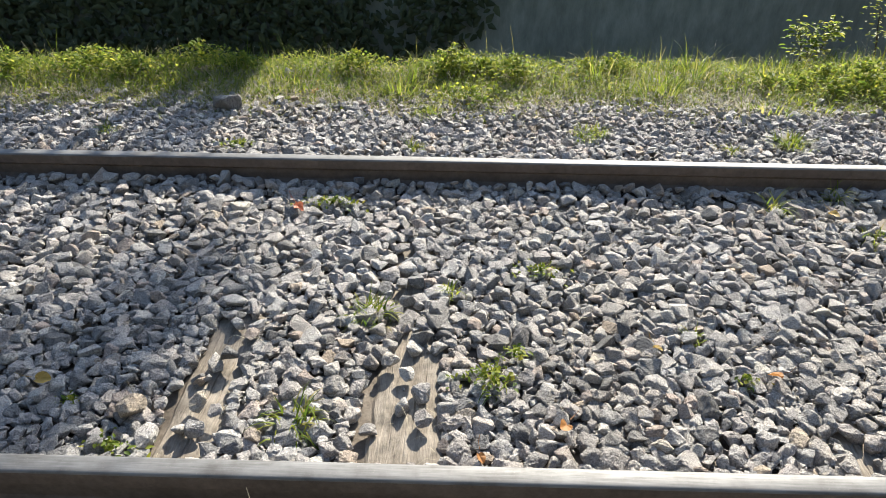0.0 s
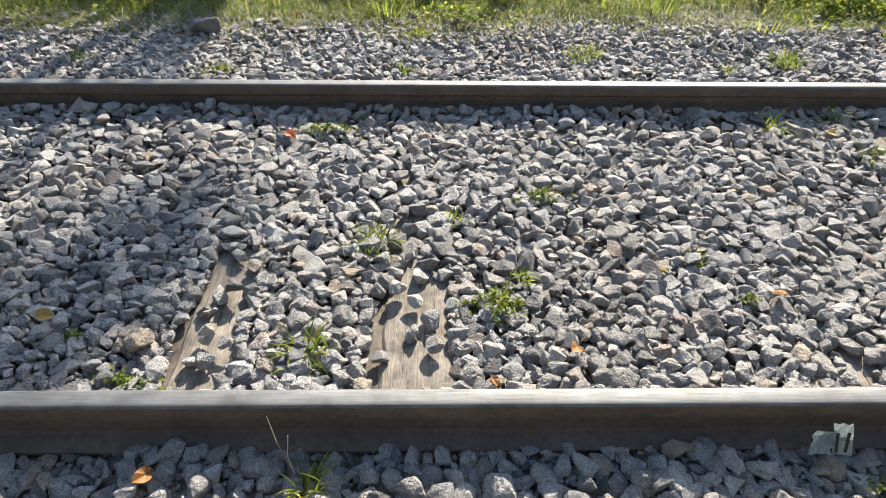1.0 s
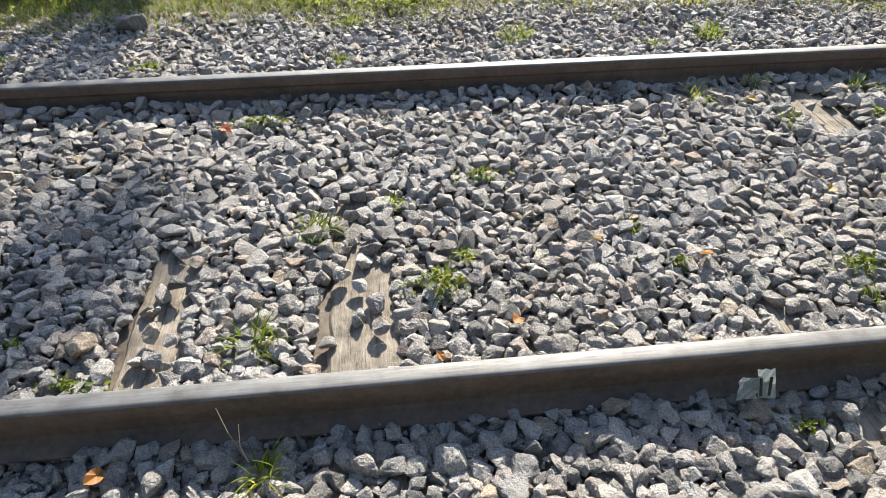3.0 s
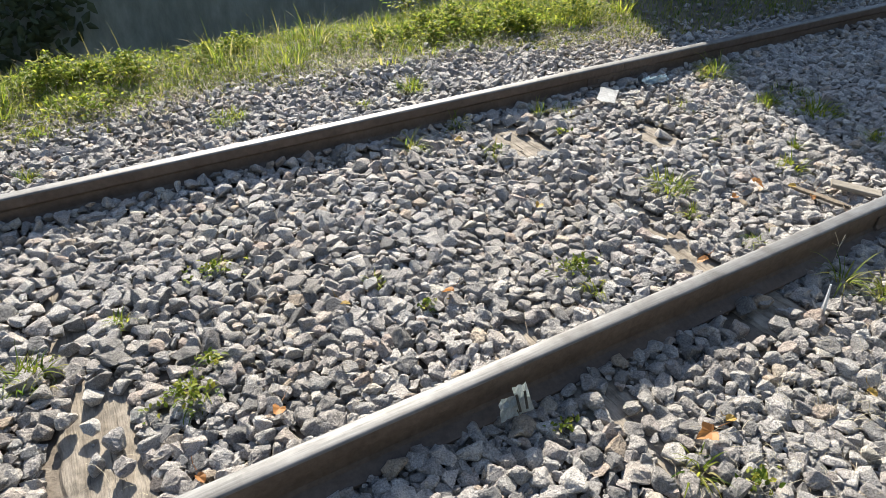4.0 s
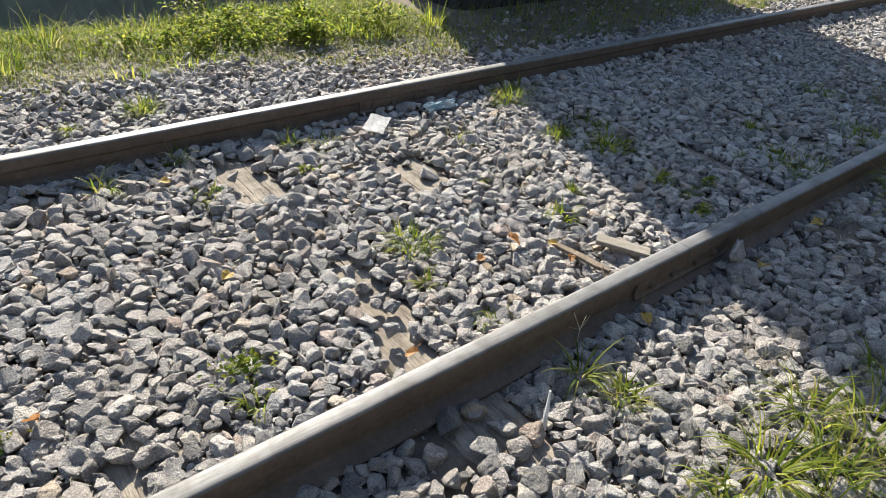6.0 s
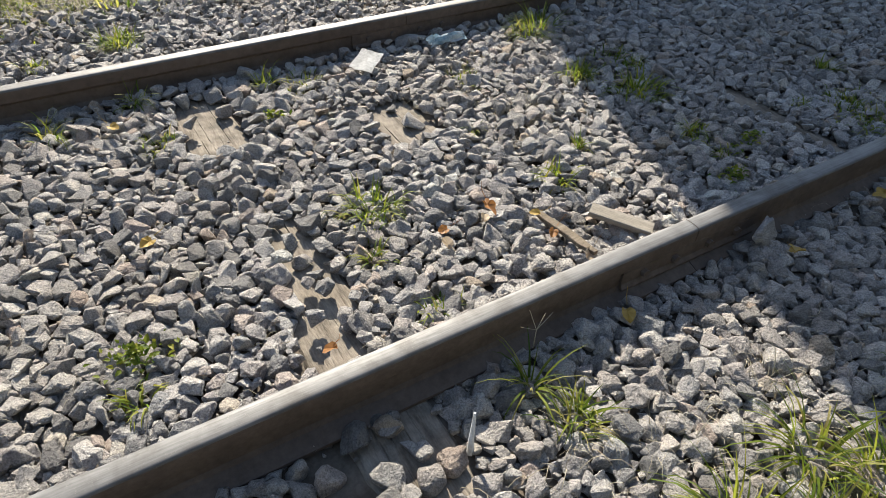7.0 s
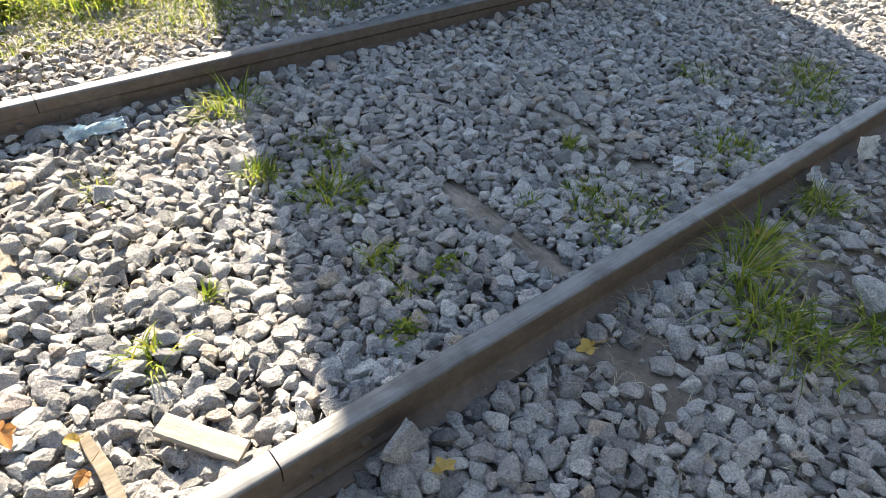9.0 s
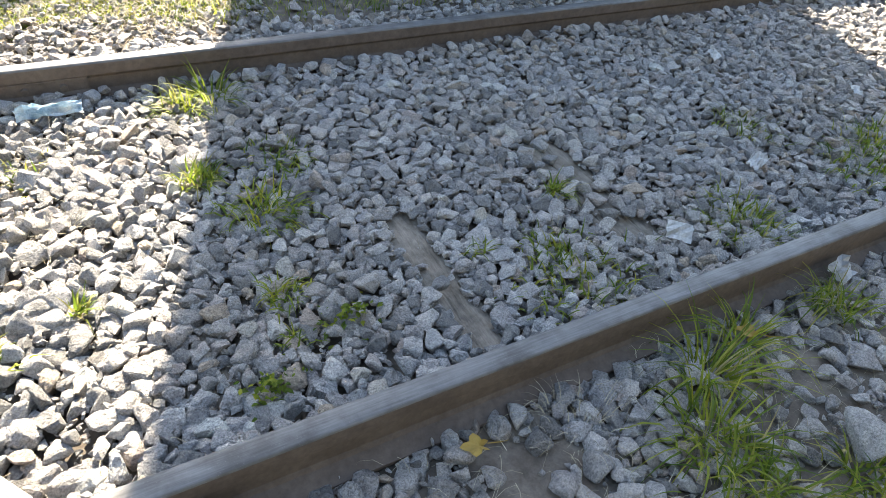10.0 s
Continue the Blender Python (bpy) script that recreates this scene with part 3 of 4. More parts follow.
dry = join(blades(rise(bank_spots(56000, 1.25, 2.5, dense=-1.3), 0.0, 0.03), 4, (0.03, 0.11), (0.002, 0.0048), (0.8, 1.5), 2),
           blades(bank_spots(260, 2.1, 2.7, dense=-0.6), 7, (0.12, 0.27), (0.0015, 0.003), (0.1, 0.8), 4))
tagged(new("dry_grass", mesh_from("dry_grass", *dry, [STRAW], False)), "dry straw and dead stalks lying on the bank", "dry grass", kind="stuff")
# right of the shed and along the far track
xr, yr = rg.uniform(7.6, 13, 6000), rg.uniform(1.3, 3.2, 6000)
xs_, ys_ = rg.uniform(4.0, 8.0, 3500), rg.uniform(1.35, 2.18, 3500)
xr, yr = np.concatenate([xr, xs_]), np.concatenate([yr, ys_])
tagged(new("verge_grass", mesh_from("verge_grass", *blades(np.stack([xr, yr, ground_z(xr, yr)], -1), 5, (0.03, 0.12), (0.003, 0.007), (0.2, 1.1)), [GRASS], False)), "rough grass along the foot of the shed", "grass", kind="stuff")


def clump(kind, x, y, n, height, spread, seed, label):
    """A weed of its own among the stones."""
    rnd = np.random.RandomState(seed)
    z = max(float(ground_z(np.float64(x), np.float64(y))) + 0.03, 0.012)
    a, r = rnd.uniform(0, 2 * np.pi, n), spread * np.sqrt(rnd.uniform(0, 1, n))
    spots = np.stack([x + r * np.cos(a), y + r * np.sin(a), np.full(n, z)], -1)
    if kind == "leaf":
        n = int(n * (2.0 if y < 1.8 else 2.6))
        a, r = rnd.uniform(0, 2 * np.pi, n), spread * np.minimum(np.abs(rnd.normal(0, 0.75, n)), 1.8)
        spots = np.stack([x + 1.5 * r * np.cos(a), y + 0.8 * r * np.sin(a), np.full(n, z)], -1)
    if kind == "grass":
        if y < 1.9 and height < 0.13:
            k = np.tile(np.arange(n), 3)[: int(n * 2.2)]
            spots = spots[k] + rnd.normal(0, spread * 0.35, (len(k), 3)) * (1, 1, 0)
        v, f = blades(spots, seed, (height * 0.5, height * 1.15), (0.004, 0.009), (0.15, 1.3) if y > 1.9 else (0.35, 1.5), 4)
        mat, name = GRASS if seed % 3 else FRESH, "grass_tuft"
    elif kind == "dry":
        v, f = blades(spots, seed, (height * 0.5, height), (0.0015, 0.003), (0.3, 1.3), 4)
        mat, name = STRAW, "dry_tuft"
    else:
        spots[:, 2] += rnd.uniform(0.01, height * (1.0 if y < 1.9 else 1.15), n) * np.maximum(1 - 0.5 * r / spread, 0.12)
        v, f = leaves(spots, seed, (0.011, 0.026) if y < 1.8 else (0.015, 0.04), 1.0)
        mat, name = FRESH, "leafy_weed"
    thing = tagged(new(name), label, "weed" if kind == "leaf" else "grass", "weeds between the stones")
    thing.location = (x, y, z)
    piece = "foliage"
    ob = tagged(new(piece, mesh_from(piece, v - np.array([x, y, z]), f, [mat], False)), kind="stuff")
    ob.parent = thing
    return thing


G, L, D = "small bright green grass tuft growing between the stones", "small leafy green weed between the ballast stones", "dry straw coloured grass tuft on the stones"
WEEDS = [("leaf", -0.17, 0.635, 60, 0.05, 0.075), ("grass", 0.09, -0.135, 34, 0.10, 0.05), ("leaf", 0.70, 0.145, 40, 0.03, 0.07), ("leaf", 0.48, -0.435, 46, 0.07, 0.05), ("grass", 0.50, -0.445, 12, 0.09, 0.04),
         ("leaf", 0.58, -0.335, 26, 0.06, 0.03), ("grass", -0.07, -0.615, 26, 0.10, 0.045), ("leaf", -0.54, -0.725, 34, 0.03, 0.06), ("grass", 0.0, -1.04, 14, 0.09, 0.03), ("grass", 1.18, -0.215, 10, 0.05, 0.03),
         ("leaf", 1.28, -0.415, 16, 0.03, 0.03), ("leaf", -0.75, -0.565, 16, 0.02, 0.03), ("grass", 1.79, 0.665, 16, 0.12, 0.03), ("grass", 2.10, 0.775, 14, 0.12, 0.03), ("grass", 0.36, 0.005, 10, 0.05, 0.03),
         ("leaf", -0.77, 1.25, 40, 0.03, 0.06), ("grass", 0.14, 1.23, 26, 0.07, 0.04), ("grass", 1.09, 1.46, 60, 0.06, 0.08), ("grass", 2.15, 1.37, 60, 0.09, 0.07), ("grass", 0.02, 2.06, 90, 0.12, 0.12),
         ("grass", 0.20, 1.7, 40, 0.05, 0.06), ("grass", 2.60, -0.235, 52, 0.08, 0.07), ("leaf", 1.85, -0.495, 60, 0.05, 0.06), ("grass", 1.83, -0.625, 20, 0.06, 0.035), ("grass", 2.57, -0.725, 26, 0.06, 0.045),
         ("grass", 2.52, -0.445, 14, 0.06, 0.03), ("grass", 3.22, -0.375, 30, 0.08, 0.05), ("dry", 2.77, 0.655, 60, 0.06, 0.09), ("grass", 2.72, 0.645, 30, 0.05, 0.07), ("grass", 2.58, 0.715, 12, 0.12, 0.03),
         ("leaf", 2.52, 0.455, 22, 0.03, 0.03), ("grass", 2.12, 0.435, 24, 0.06, 0.05), ("dry", 2.53, 0.175, 20, 0.05, 0.06), ("grass", 3.96, 0.675, 70, 0.15, 0.06), ("grass", 3.80, 0.195, 40, 0.09, 0.05),
         ("grass", 3.94, -0.025, 60, 0.09, 0.09), ("grass", 3.42, -0.265, 14, 0.07, 0.02), ("grass", 3.14, 0.015, 10, 0.06, 0.02), ("leaf", 4.01, -0.525, 50, 0.05, 0.06), ("grass", 3.86, -0.555, 14, 0.06, 0.03),
         ("leaf", 3.77, -0.665, 40, 0.05, 0.05), ("grass", 3.88, -0.385, 26, 0.07, 0.05), ("grass", 4.84, -0.265, 22, 0.09, 0.03), ("grass", 4.64, -0.545, 60, 0.05, 0.12), ("dry", 4.70, -0.505, 50, 0.06, 0.12),
         ("grass", 5.37, -0.625, 60, 0.09, 0.10), ("grass", 5.87, -0.165, 40, 0.07, 0.09), ("grass", 6.34, -0.455, 60, 0.09, 0.12), ("grass", 4.45, -0.415, 14, 0.06, 0.03), ("grass", 4.05, 0.225, 50, 0.06, 0.09),
         ("grass", 4.90, -1.01, 60, 0.17, 0.05), ("grass", 4.72, -1.06, 70, 0.20, 0.06), ("grass", 5.26, -1.03, 40, 0.11, 0.06), ("grass", 4.60, -1.19, 90, 0.13, 0.10), ("grass", 4.60, -1.31, 70, 0.10, 0.11),
         ("grass", 4.82, -1.45, 60, 0.10, 0.09), ("dry", 4.35, -1.05, 50, 0.07, 0.10), ("grass", 2.63, -1.03, 30, 0.13, 0.03), ("grass", 2.67, -1.16, 22, 0.10, 0.04), ("dry", 2.64, -1.19, 18, 0.10, 0.04),
         ("grass", 3.05, -1.5, 60, 0.15, 0.06), ("grass", 2.49, -1.62, 60, 0.15, 0.06), ("grass", 2.77, -1.53, 60, 0.15, 0.06), ("grass", 2.92, -1.61, 40, 0.12, 0.07), ("grass", 3.12, -1.63, 70, 0.15, 0.08),
         ("grass", 3.38, -1.59, 60, 0.13, 0.09), ("grass", 2.60, -1.5, 20, 0.09, 0.05), ("grass", 2.74, -1.75, 70, 0.13, 0.08), ("dry", 2.2, -1.47, 40, 0.08, 0.10), ("dry", 2.0, -1.41, 30, 0.07, 0.08),
         ("dry", 2.75, -1.35, 40, 0.08, 0.12), ("dry", 3.1, -1.38, 40, 0.08, 0.12), ("leaf", 1.36, -1.05, 12, 0.02, 0.03), ("grass", 1.56, -1.33, 14, 0.08, 0.03), ("leaf", 1.66, -1.43, 26, 0.03, 0.04),
         ("dry", 3.45, 0.495, 20, 0.06, 0.06), ("dry", 3.3, 0.125, 30, 0.05, 0.08), ("dry", 3.2, -0.075, 30, 0.05, 0.08), ("grass", 1.80, 1.27, 24, 0.06, 0.04), ("grass", -1.55, 1.42, 30, 0.05, 0.06),
         ("leaf", -2.0, 2.3, 260, 0.14, 0.22), ("leaf", -1.35, 2.42, 240, 0.16, 0.20), ("leaf", -0.3, 2.35, 200, 0.12, 0.18), ("leaf", 0.35, 2.4, 160, 0.16, 0.12), ("leaf", 0.75, 2.25, 160, 0.15, 0.13),
         ("leaf", 2.95, 2.25, 260, 0.15, 0.18), ("leaf", 3.4, 2.2, 300, 0.15, 0.22), ("leaf", 3.9, 2.02, 300, 0.17, 0.22), ("leaf", -2.7, 2.3, 260, 0.14, 0.25), ("grass", 4.3, 1.92, 60, 0.24, 0.08), ("grass", 1.3, 2.35, 60, 0.2, 0.1), ("grass", 1.95, 2.4, 50, 0.22, 0.1),
         ("grass", 4.66, -0.645, 80, 0.06, 0.16), ("grass", 5.32, -0.645, 70, 0.07, 0.14), ("grass", 6.13, -0.535, 70, 0.08, 0.16), ("dry", 3.40, 0.405, 60, 0.06, 0.12), ("grass", 3.38, 0.395, 20, 0.05, 0.08),
         ("dry", 3.15, 0.285, 60, 0.06, 0.12), ("dry", 3.38, 0.055, 70, 0.06, 0.12), ("grass", 3.85, 0.645, 40, 0.11, 0.06)]
rw = random.Random(77)
for i in range(34):
    x, y = rw.uniform(-3.2, 4.2), rw.uniform(1.9, 2.5)
    WEEDS.append((rw.choice(("leaf", "leaf", "grass")), x, y, rw.randint(60, 140), rw.uniform(0.05, 0.12), rw.uniform(0.11, 0.24)))
for i in range(18):
    WEEDS.append((rw.choice(("leaf", "grass")), rw.uniform(2.7, 4.3), rw.uniform(1.9, 2.35), rw.randint(80, 150), rw.uniform(0.06, 0.13), rw.uniform(0.10, 0.18)))
for i, (kind, x, y, n, hgt, spr) in enumerate(WEEDS):
    lab = {"grass": G, "leaf": L, "dry": D}[kind]
    if y > 1.9:
        lab = "tall leafy weeds on the crest of the bank" if kind == "leaf" else "tall bright grass tuft on the bank"
    elif hgt >= 0.13 and kind == "grass":
        lab = "large green grass tuft beside the rail"
    clump(kind, x, y, n, hgt, spr, 100 + i, lab)

# straw scattered beside the near rail
xs_ = np.concatenate([rg.uniform(1.5, 3.6, 900), rg.uniform(3.9, 5.6, 500), rg.uniform(-0.6, 5.0, 420)])
ys_ = np.concatenate([rg.uniform(-1.95, -1.22, 900), rg.uniform(-1.5, -0.93, 500), rg.uniform(-0.8, 0.8, 420)])
st = np.stack([xs_, ys_, np.full(len(xs_), 0.03) + rg.uniform(0, 0.012, len(xs_))], -1)
tagged(new("loose_straw", mesh_from("loose_straw", *blades(st, 8, (0.03, 0.11), (0.0009, 0.002), (1.42, 1.57)), [STRAW], False)), "dry straw and thin stalks strewn over the stones", "straw", kind="stuff")


# ---- bush, tree, ivy ----
def tube(bm, points, r0, r1, seg=7):
    rings = []
    for i, p in enumerate(points):
        p = Vector(p)
        d = (Vector(points[min(i + 1, len(points) - 1)]) - Vector(points[max(i - 1, 0)])).normalized()
        a = d.orthogonal().normalized()
        b = d.cross(a)
        r = r0 + (r1 - r0) * i / (len(points) - 1)
        rings.append([bm.verts.new(p + (a * math.cos(k * 6.2832 / seg) + b * math.sin(k * 6.2832 / seg)) * r) for k in range(seg)])
    for u, w in zip(rings, rings[1:]):
        for k in range(seg):
            bm.faces.new((u[k], u[(k + 1) % seg], w[(k + 1) % seg], w[k]))
    bm.faces.new(rings[-1])


def bush(x, y, z, heads, seed, label, size=(0.03, 0.06), n=70):
    thing = tagged(new("bush"), label, "bush")
    bm = bmesh.new()
    spots = []
    rnd = np.random.RandomState(seed)
    for hx, hy, hz, hr in heads:
        tube(bm, [(x, y, z), ((x + hx) / 2 + 0.02, (y + hy) / 2, (z + hz) / 2 + 0.03), (hx, hy, hz)], 0.008, 0.003, 5)
        spots.append(np.array([hx, hy, hz]) + rnd.normal(0, hr, (n, 3)))
    part("stems", bm, BARK, thing)
    ob = new("foliage", mesh_from("foliage", *leaves(np.concatenate(spots), seed, size, 0.3), [FRESH], False))
    ob.parent = thing


bush(2.95, 3.05, -0.2, [(2.83, 2.95, 0.20, 0.045), (2.97, 2.95, 0.17, 0.05), (3.08, 2.97, 0.22, 0.04), (2.90, 2.9, 0.10, 0.05)], 3, "small sunlit bush with drooping pale leaves behind the bank")
bush(3.8, 3.5, -0.5, [(3.55, 3.3, 0.30, 0.05), (3.75, 3.35, 0.45, 0.06), (3.6, 3.3, 0.12, 0.07), (3.9, 3.3, 0.2, 0.07)], 4, "thin straggly bush with small leaves behind the bank", (0.02, 0.045), 50)

tree = tagged(new("tree"), "broad leaved tree behind the wall, with uneven gappy crown", "tree")
bm = bmesh.new()
TX, TY = 0.5, 8.3
tube(bm, [(TX, TY, -1.0), (TX + 0.1, TY, 1.0), (TX + 0.05, TY + 0.1, 2.6), (TX + 0.2, TY, 4.2), (TX + 0.2, TY, 5.6)], 0.16, 0.04, 9)
crown, rt = [], np.random.RandomState(17)
CLUMPS = [(1.45, 7.0, 5.25, 0.38), (1.15, 6.5, 5.1, 0.34), (1.75, 7.4, 5.35, 0.36), (0.8, 6.6, 5.25, 0.42), (0.5, 7.2, 5.45, 0.45), (2, 7.9, 5.45, 0.25), (-0.4, 8.3, 5.25, 0.4), (0.2, 8.9, 5.35, 0.45), (0.1, 7.9, 5.75, 0.4), (1, 6.1, 4.85, 0.3), (0.3, 6.2, 4.95, 0.4)]
for cx, cy, cz, cr in CLUMPS:
    tube(bm, [(TX + 0.15, TY, 3.4), ((TX + cx) / 2, (TY + cy) / 2, (3.6 + cz) / 2 + 0.2), (cx, cy, cz)], 0.05, 0.012, 6)
    k = int(270 * cr * cr / 0.12)
    crown.append(np.array([cx, cy, cz]) + rt.normal(0, cr * 0.55, (k, 3)) * np.array([1, 1, 0.7]))
part("trunk", bm, BARK, tree)
ob = new("crown", mesh_from("crown", *leaves(np.concatenate(crown), 18, (0.06, 0.12), 0.5), [DARKLEAF], False))
ob.parent = tree

# ivy packed towards the left, its dark mass standing in for shade there
n_iv = 15000
iv = np.stack([rg.uniform(-8.5, 3.2, n_iv), np.full(n_iv, 5.54) - rg.uniform(0, 0.2, n_iv), rg.uniform(-1.0, 1.25, n_iv)], -1)
iv = iv[0.9 * wob(iv[:, 0], iv[:, 2] * 1.3, 1.1, 5) + 0.5 * wob(iv[:, 0], iv[:, 2], 3.7, 2) - 0.34 * (iv[:, 0] + 0.9) + rg.uniform(-0.35, 0.35, n_iv) > 0.0]
v, f = leaves(np.stack([iv[:, 0], iv[:, 2], iv[:, 1]], -1), 9, (0.07, 0.15), 0.5)
tagged(new("ivy", mesh_from("ivy", v[:, [0, 2, 1]], f, [DARKLEAF], False)), "dark ivy leaves on the wall, massed at the left in place of deep shade", "ivy", kind="stuff")


# ---- fallen leaves ----
def dead_leaf(x, y, z, size, mat, seed, label, lobes=5):
    rnd = random.Random(seed)
    lobes = 5 if size >= 0.05 else 1
    bm = bmesh.new()
    c = bm.verts.new((0, 0, 0.12 * size))
    ring, n = [], 20
    for i in range(n):
        a = 2 * math.pi * i / n
        r = size * (0.52 + 0.16 * math.cos(a * lobes) * (lobes > 2) + 0.22 * math.cos(a)) * rnd.uniform(0.93, 1.07)
        ring.append(bm.verts.new((r * math.cos(a), r * 0.72 * math.sin(a), rnd.uniform(-0.05, 0.08) * size + 0.30 * abs(math.sin(a)) * size)))
    for i in range(n):
        bm.faces.new((c, ring[i], ring[(i + 1) % n]))
    tube(bm, [(-0.3 * size, 0, 0.02), (-0.8 * size, 0.05 * size, 0.03), (-1.1 * size, 0.12 * size, 0.05)], 0.0012, 0.0008, 4)
    ob = part("fallen_leaf", bm, mat)
    ob.matrix_world = pose(x, y, z, rnd.uniform(-25, 25), rnd.uniform(-25, 25), rnd.uniform(0, 360))
    return tagged(ob, label, "leaf", "fallen leaves")


LEAVES = [(3.045, -0.752, 0.045, TAN, "tan"), (2.86, -0.48, 0.035, TAN, "tan"), (2.70, -0.53, 0.04, TAN, "tan"), (-0.31, 0.555, 0.05, RED, "red"), (1.99, 0.575, 0.045, YELLOW, "yellow"), (1.36, -0.425, 0.045, ORANGE, "orange"), (1.965, -0.115, 0.045, YELLOW, "yellow"), (2.905, -0.425, 0.055, ORANGE, "orange"), (1.66, -1.275, 0.06, ORANGE, "orange"),
          (1.74, -1.27, 0.03, YELLOW, "yellow"), (2.17, -1.4, 0.03, YELLOW, "yellow"), (-0.85, -0.505, 0.045, YELLOW, "yellow"), (-0.38, -1.015, 0.045, ORANGE, "orange"), (0.69, -0.635, 0.045, ORANGE, "orange"), (3.59, -1.04, 0.05, YELLOW, "yellow"),
          (4.11, -0.995, 0.05, YELLOW, "yellow"), (3.01, -0.625, 0.036, ORANGE, "orange"), (2.73, -0.465, 0.035, ORANGE, "orange"), (2.98, -0.98, 0.045, YELLOW, "yellow"), (2.26, -0.725, 0.04, ORANGE, "orange"), (3.02, -0.535, 0.034, YELLOW, "yellow"),
          (-0.5, 1.97, 0.05, ORANGE, "orange"), (1.02, -0.305, 0.03, YELLOW, "yellow"), (4.93, -1.01, 0.05, YELLOW, "yellow"), (0.45, -0.745, 0.03, ORANGE, "orange"), (2.1, 0.94, 0.03, ORANGE, "orange")]
for i, (x, y, s, m, word) in enumerate(LEAVES):
    dead_leaf(x, y, 0.052 if abs(y) < 0.85 else 0.045, s, m, 40 + i, "curled %s autumn leaf lying on the ballast" % word)


# ---- litter and loose pieces ----
def crumpled(name, sx, sy, lift, mat, seed, n=7):
    """A creased sheet with a little thickness."""
    rnd = random.Random(seed)
    bm = bmesh.new()
    g = [[bm.verts.new(((i / n - 0.5) * sx * rnd.uniform(0.95, 1.04), (j / n - 0.5) * sy * rnd.uniform(0.95, 1.04), lift * rnd.uniform(0, 1) * (1 if (i + j) % 2 else 0.35))) for j in range(n + 1)] for i in range(n + 1)]
    for i in range(n):
        for j in range(n):
            bm.faces.new((g[i][j], g[i + 1][j], g[i + 1][j + 1], g[i][j + 1]))
    bmesh.ops.solidify(bm, geom=bm.faces[:], thickness=0.0015)
    return part(name, bm, mat)


def lay(ob, m, label, category):
    ob.matrix_world = m
    return tagged(ob, label, category)


lay(crumpled("paper_sheet", 0.14, 0.10, 0.008, PAPER, 1, 3), pose(3.01, 0.64, 0.062, 6, -10, 40), "white folded sheet of paper lying on the stones", "paper")
lay(crumpled("plastic_film", 0.20, 0.06, 0.03, FOIL, 2), pose(3.44, 0.70, 0.050, 15, 0, 3), "crumpled blue and white plastic film beside the rail", "litter")
lay(crumpled("paper_scrap", 0.14, 0.05, 0.02, PAPER, 3), pose(5.65, -0.41, 0.045, 5, 5, 20), "crumpled white paper scrap in the shade", "litter")
lay(crumpled("paper_scrap", 0.09, 0.06, 0.02, PAPER, 4, 4), pose(5.06, -0.61, 0.05, 40, 10, -30), "small folded white paper scrap on the stones", "litter")
lay(crumpled("paper_scrap", 0.11, 0.09, 0.02, PAPER, 5), pose(5.74, -0.96, 0.08, 70, 5, -15), "torn white paper leaning against the rail", "litter")
lay(crumpled("paper_scrap", 0.11, 0.07, 0.03, PAPER, 6, 5), pose(5.41, -0.935, 0.04, 30, 0, 10), "crumpled grey white paper scrap by the rail", "litter")
lay(crumpled("paper_scrap", 0.10, 0.04, 0.02, PAPER, 7, 4), pose(6.64, -0.13, 0.04, 10, 0, 50), "thin white paper strip among shaded stones", "litter")
lay(crumpled("paper_scrap", 0.08, 0.06, 0.02, PAPER, 8, 4), pose(6.23, 0.36, 0.05, 30, 0, 20), "white paper scrap among shaded stones", "litter")

wrapper = tagged(new("snack_wrapper"), "crushed grey green wrapper with dark stripes leaning on the rail", "wrapper")
w = crumpled("film", 0.075, 0.06, 0.012, GREYFOIL, 12, 5)
w.matrix_world, w.parent = pose(1.225, -0.957, 0.075, 62, 18, 12), wrapper
w = crumpled("folded_end", 0.042, 0.085, 0.010, GREYFOIL, 13, 4)
w.matrix_world, w.parent = pose(1.275, -0.955, 0.085, 66, -12, -14), wrapper
for dx, rz in ((1.247, 6), (1.272, -8)):
    w = part("dark_stripe", box(-0.0035, 0.0035, -0.026, 0.026, -0.001, 0.001, 0.0), BLACK)
    w.matrix_world, w.parent = pose(dx, -0.974, 0.098, 64, 0, rz), wrapper

# slab of flat stone leaning on the rail joint, and the block on the bank
for (x, y, z, r, sq, rot, lab) in ((3.555, -0.955, 0.055, 0.066, (0.95, 0.34, 1.0), (-18, 10, 12), "flat pinkish grey stone leaning on the fishplate"),
                                   (-0.97, 1.75, 0.06, 0.085, (1.0, 0.8, 0.85), (8, 5, 30), "dark grey stone block on the edge of the bank"),
                                   (4.92, -1.35, 0.055, 0.068, (1.0, 0.7, 0.8), (30, 10, 60), "large pale stone among grass beside the rail"),
                                   (-0.54, -0.60, 0.045, 0.042, (1.0, 0.9, 0.8), (0, 20, 10), "pale cream stone beside the sleeper")):
    shp, shp_f = shapes3[int(abs(x) * 7) % 40]
    shp = shp / np.abs(shp).max(0) * r * np.array(sq)
    ob = new("stone_block", mesh_from("stone_block", shp, shp_f, [STONE_ONE]))
    lay(ob, pose(x, y, z, *rot), lab, "stone")


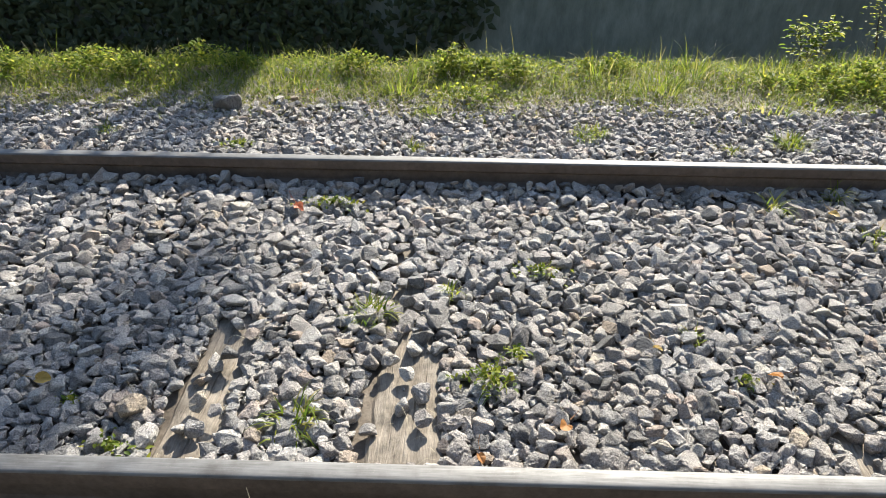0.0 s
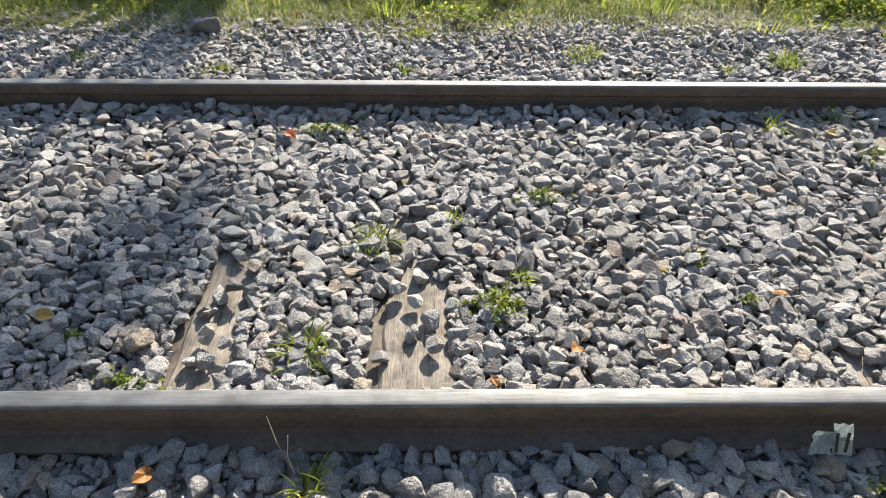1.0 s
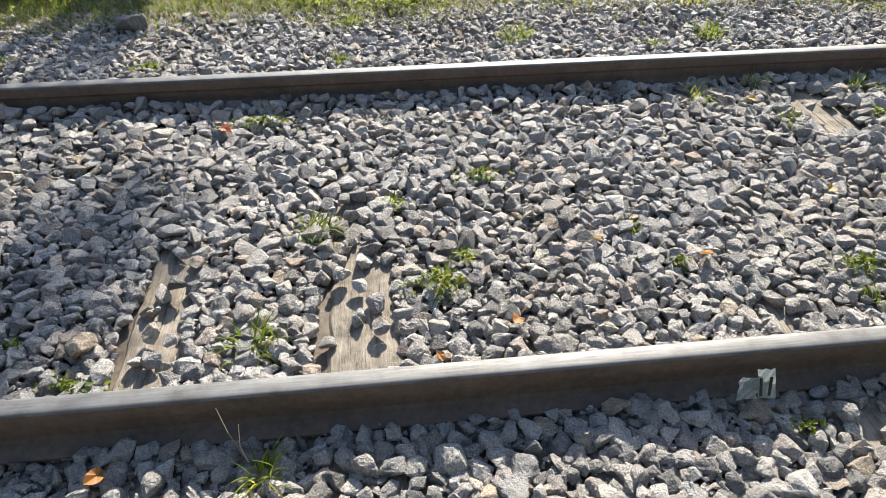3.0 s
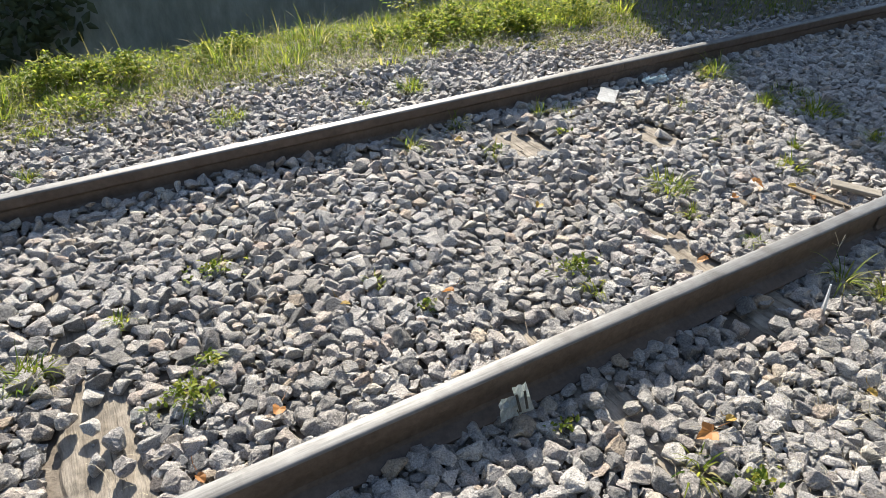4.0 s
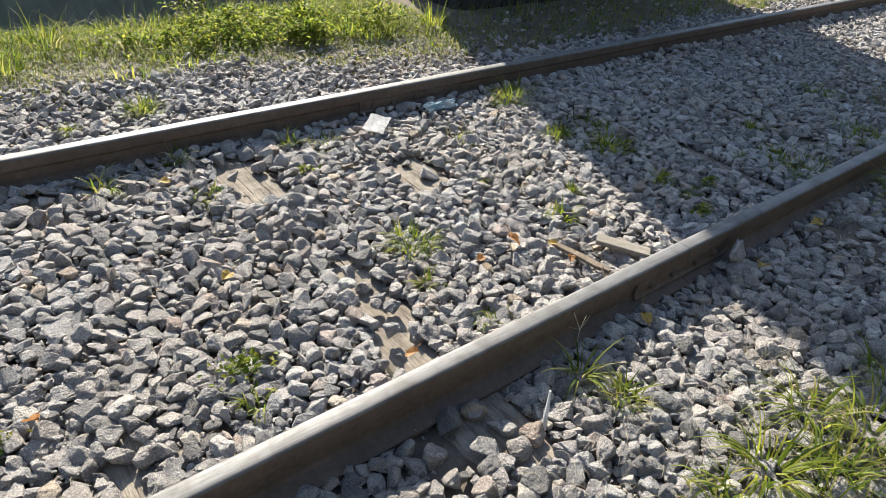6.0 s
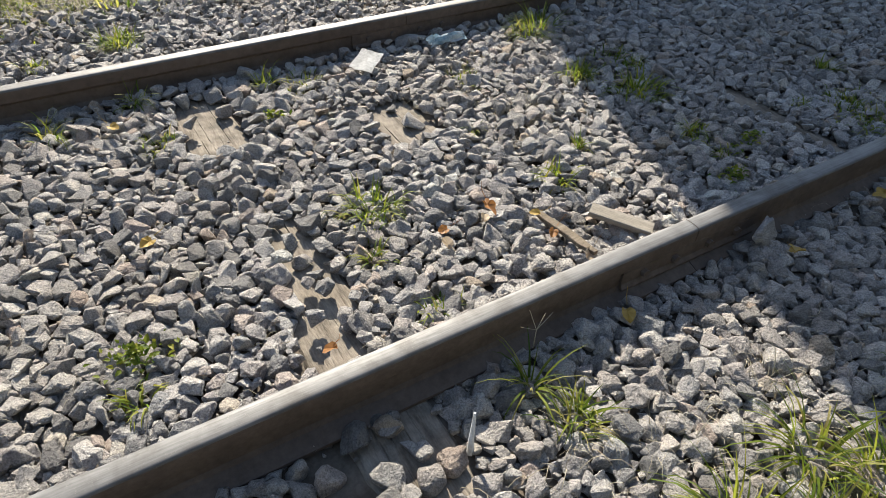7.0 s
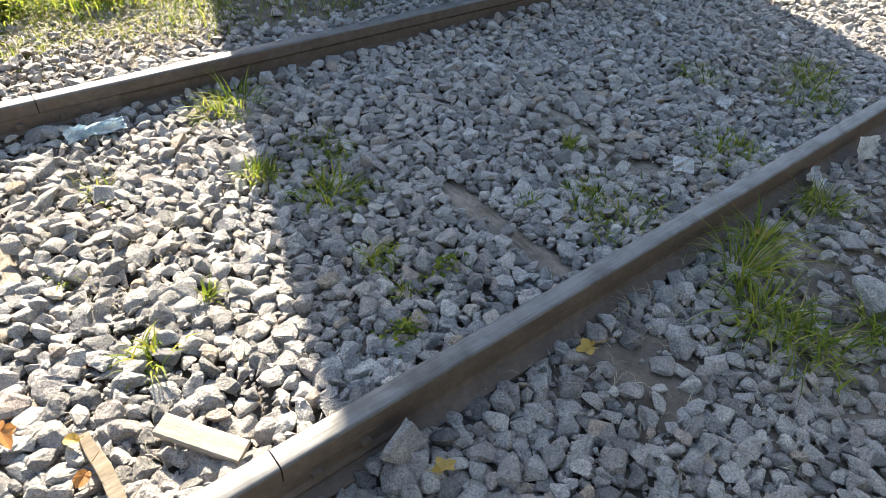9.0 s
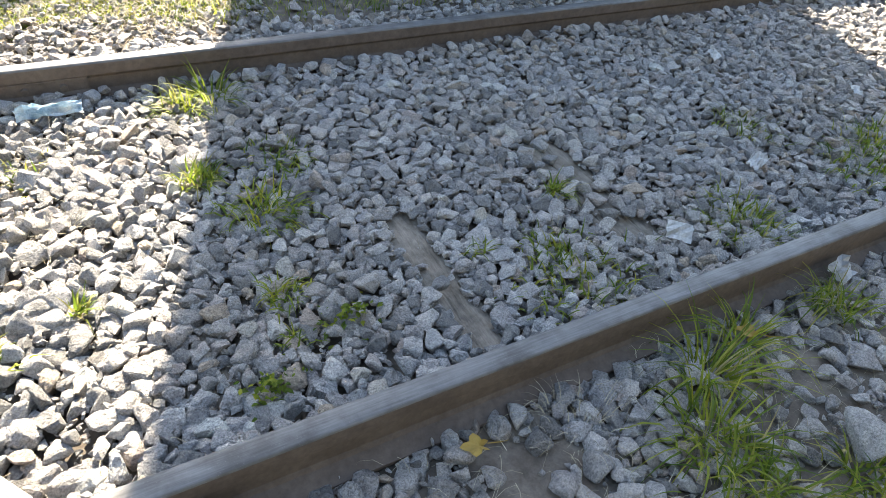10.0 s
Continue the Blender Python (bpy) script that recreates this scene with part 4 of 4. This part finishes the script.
def lath(name, length, w, t, mat, rag, seed):
    rnd = random.Random(seed)
    bm = bmesh.new()
    n = 10
    rings = []
    for i in range(n + 1):
        u = (i / n - 0.5) * length
        k = 1 - rag * rnd.uniform(0, 0.6) * (abs(i / n - 0.5) * 2) ** 2
        b = rag * 0.002 * math.sin(i * 0.9)
        rings.append([bm.verts.new((u, s * w / 2 * k + b, h)) for s, h in ((-1, 0), (-1, t * 0.85), (-0.9, t), (0.9, t), (1, t * 0.85), (1, 0))])
    for a, b in zip(rings, rings[1:]):
        for j in range(6):
            bm.faces.new((a[j], a[(j + 1) % 6], b[(j + 1) % 6], b[j]))
    bm.faces.new(rings[0])
    bm.faces.new(rings[-1])
    return part(name, bm, mat)


lay(lath("wooden_lath", 0.195, 0.052, 0.016, LATH, 0.0, 1), pose(3.228, -0.683, 0.050, 4, 4, -54.5), "short flat pale sawn wooden lath on the stones", "lath")
lay(lath("wood_splinter", 0.25, 0.03, 0.012, SPLINTER, 0.9, 2), pose(3.045, -0.645, 0.045, 0, 5, 93), "splintered weathered piece of wood on the stones", "wood")
stick = bmesh.new()
tube(stick, [(2.415, -1.100, 0.0), (2.419, -1.094, 0.04), (2.425, -1.088, 0.08), (2.432, -1.080, 0.115)], 0.009, 0.003, 5)
tagged(part("wood_splinter", stick, PAPER), "pale tapered splinter standing upright between the stones", "splinter")
stick = bmesh.new()
for tip in ((2.66, -0.93, 0.115), (2.70, -0.91, 0.135), (2.77, -0.92, 0.10), (2.735, -0.93, 0.125)):
    tube(stick, [(2.70, -0.945, 0.03), (2.705, -0.94, 0.09), tip], 0.0014, 0.0008, 4)
tagged(part("dry_sprig", stick, STRAW), "dry pinkish grass seed head leaning on the rail", "grass")
stick = bmesh.new()
tube(stick, [(-0.04, -1.0, 0.02), (-0.08, -0.96, 0.09), (-0.10, -0.93, 0.15)], 0.0016, 0.001, 4)
tube(stick, [(-0.04, -1.0, 0.02), (-0.055, -0.98, 0.06), (-0.05, -0.96, 0.12)], 0.0016, 0.001, 4)
tagged(part("dry_stalk", stick, STRAW), "thin dry stalk leaning on the near rail", "grass")

# ---- single stones of the ballast ----
single_mesh = []
for shp, shp_f in shapes3:
    single_mesh.append(mesh_from("stone", shp, shp_f, [STONE_ONE]))
for i in single.tolist():
    ob = new("stone", single_mesh[i % 40])
    r = float(S[i, 2])
    ob.matrix_world = Matrix.Translation((float(S[i, 0]), float(S[i, 1]), float(sz[i]))) @ Matrix(TURN[i].tolist()).to_4x4() @ Matrix.Diagonal((r, r, r, 1))
    ob.parent = ground
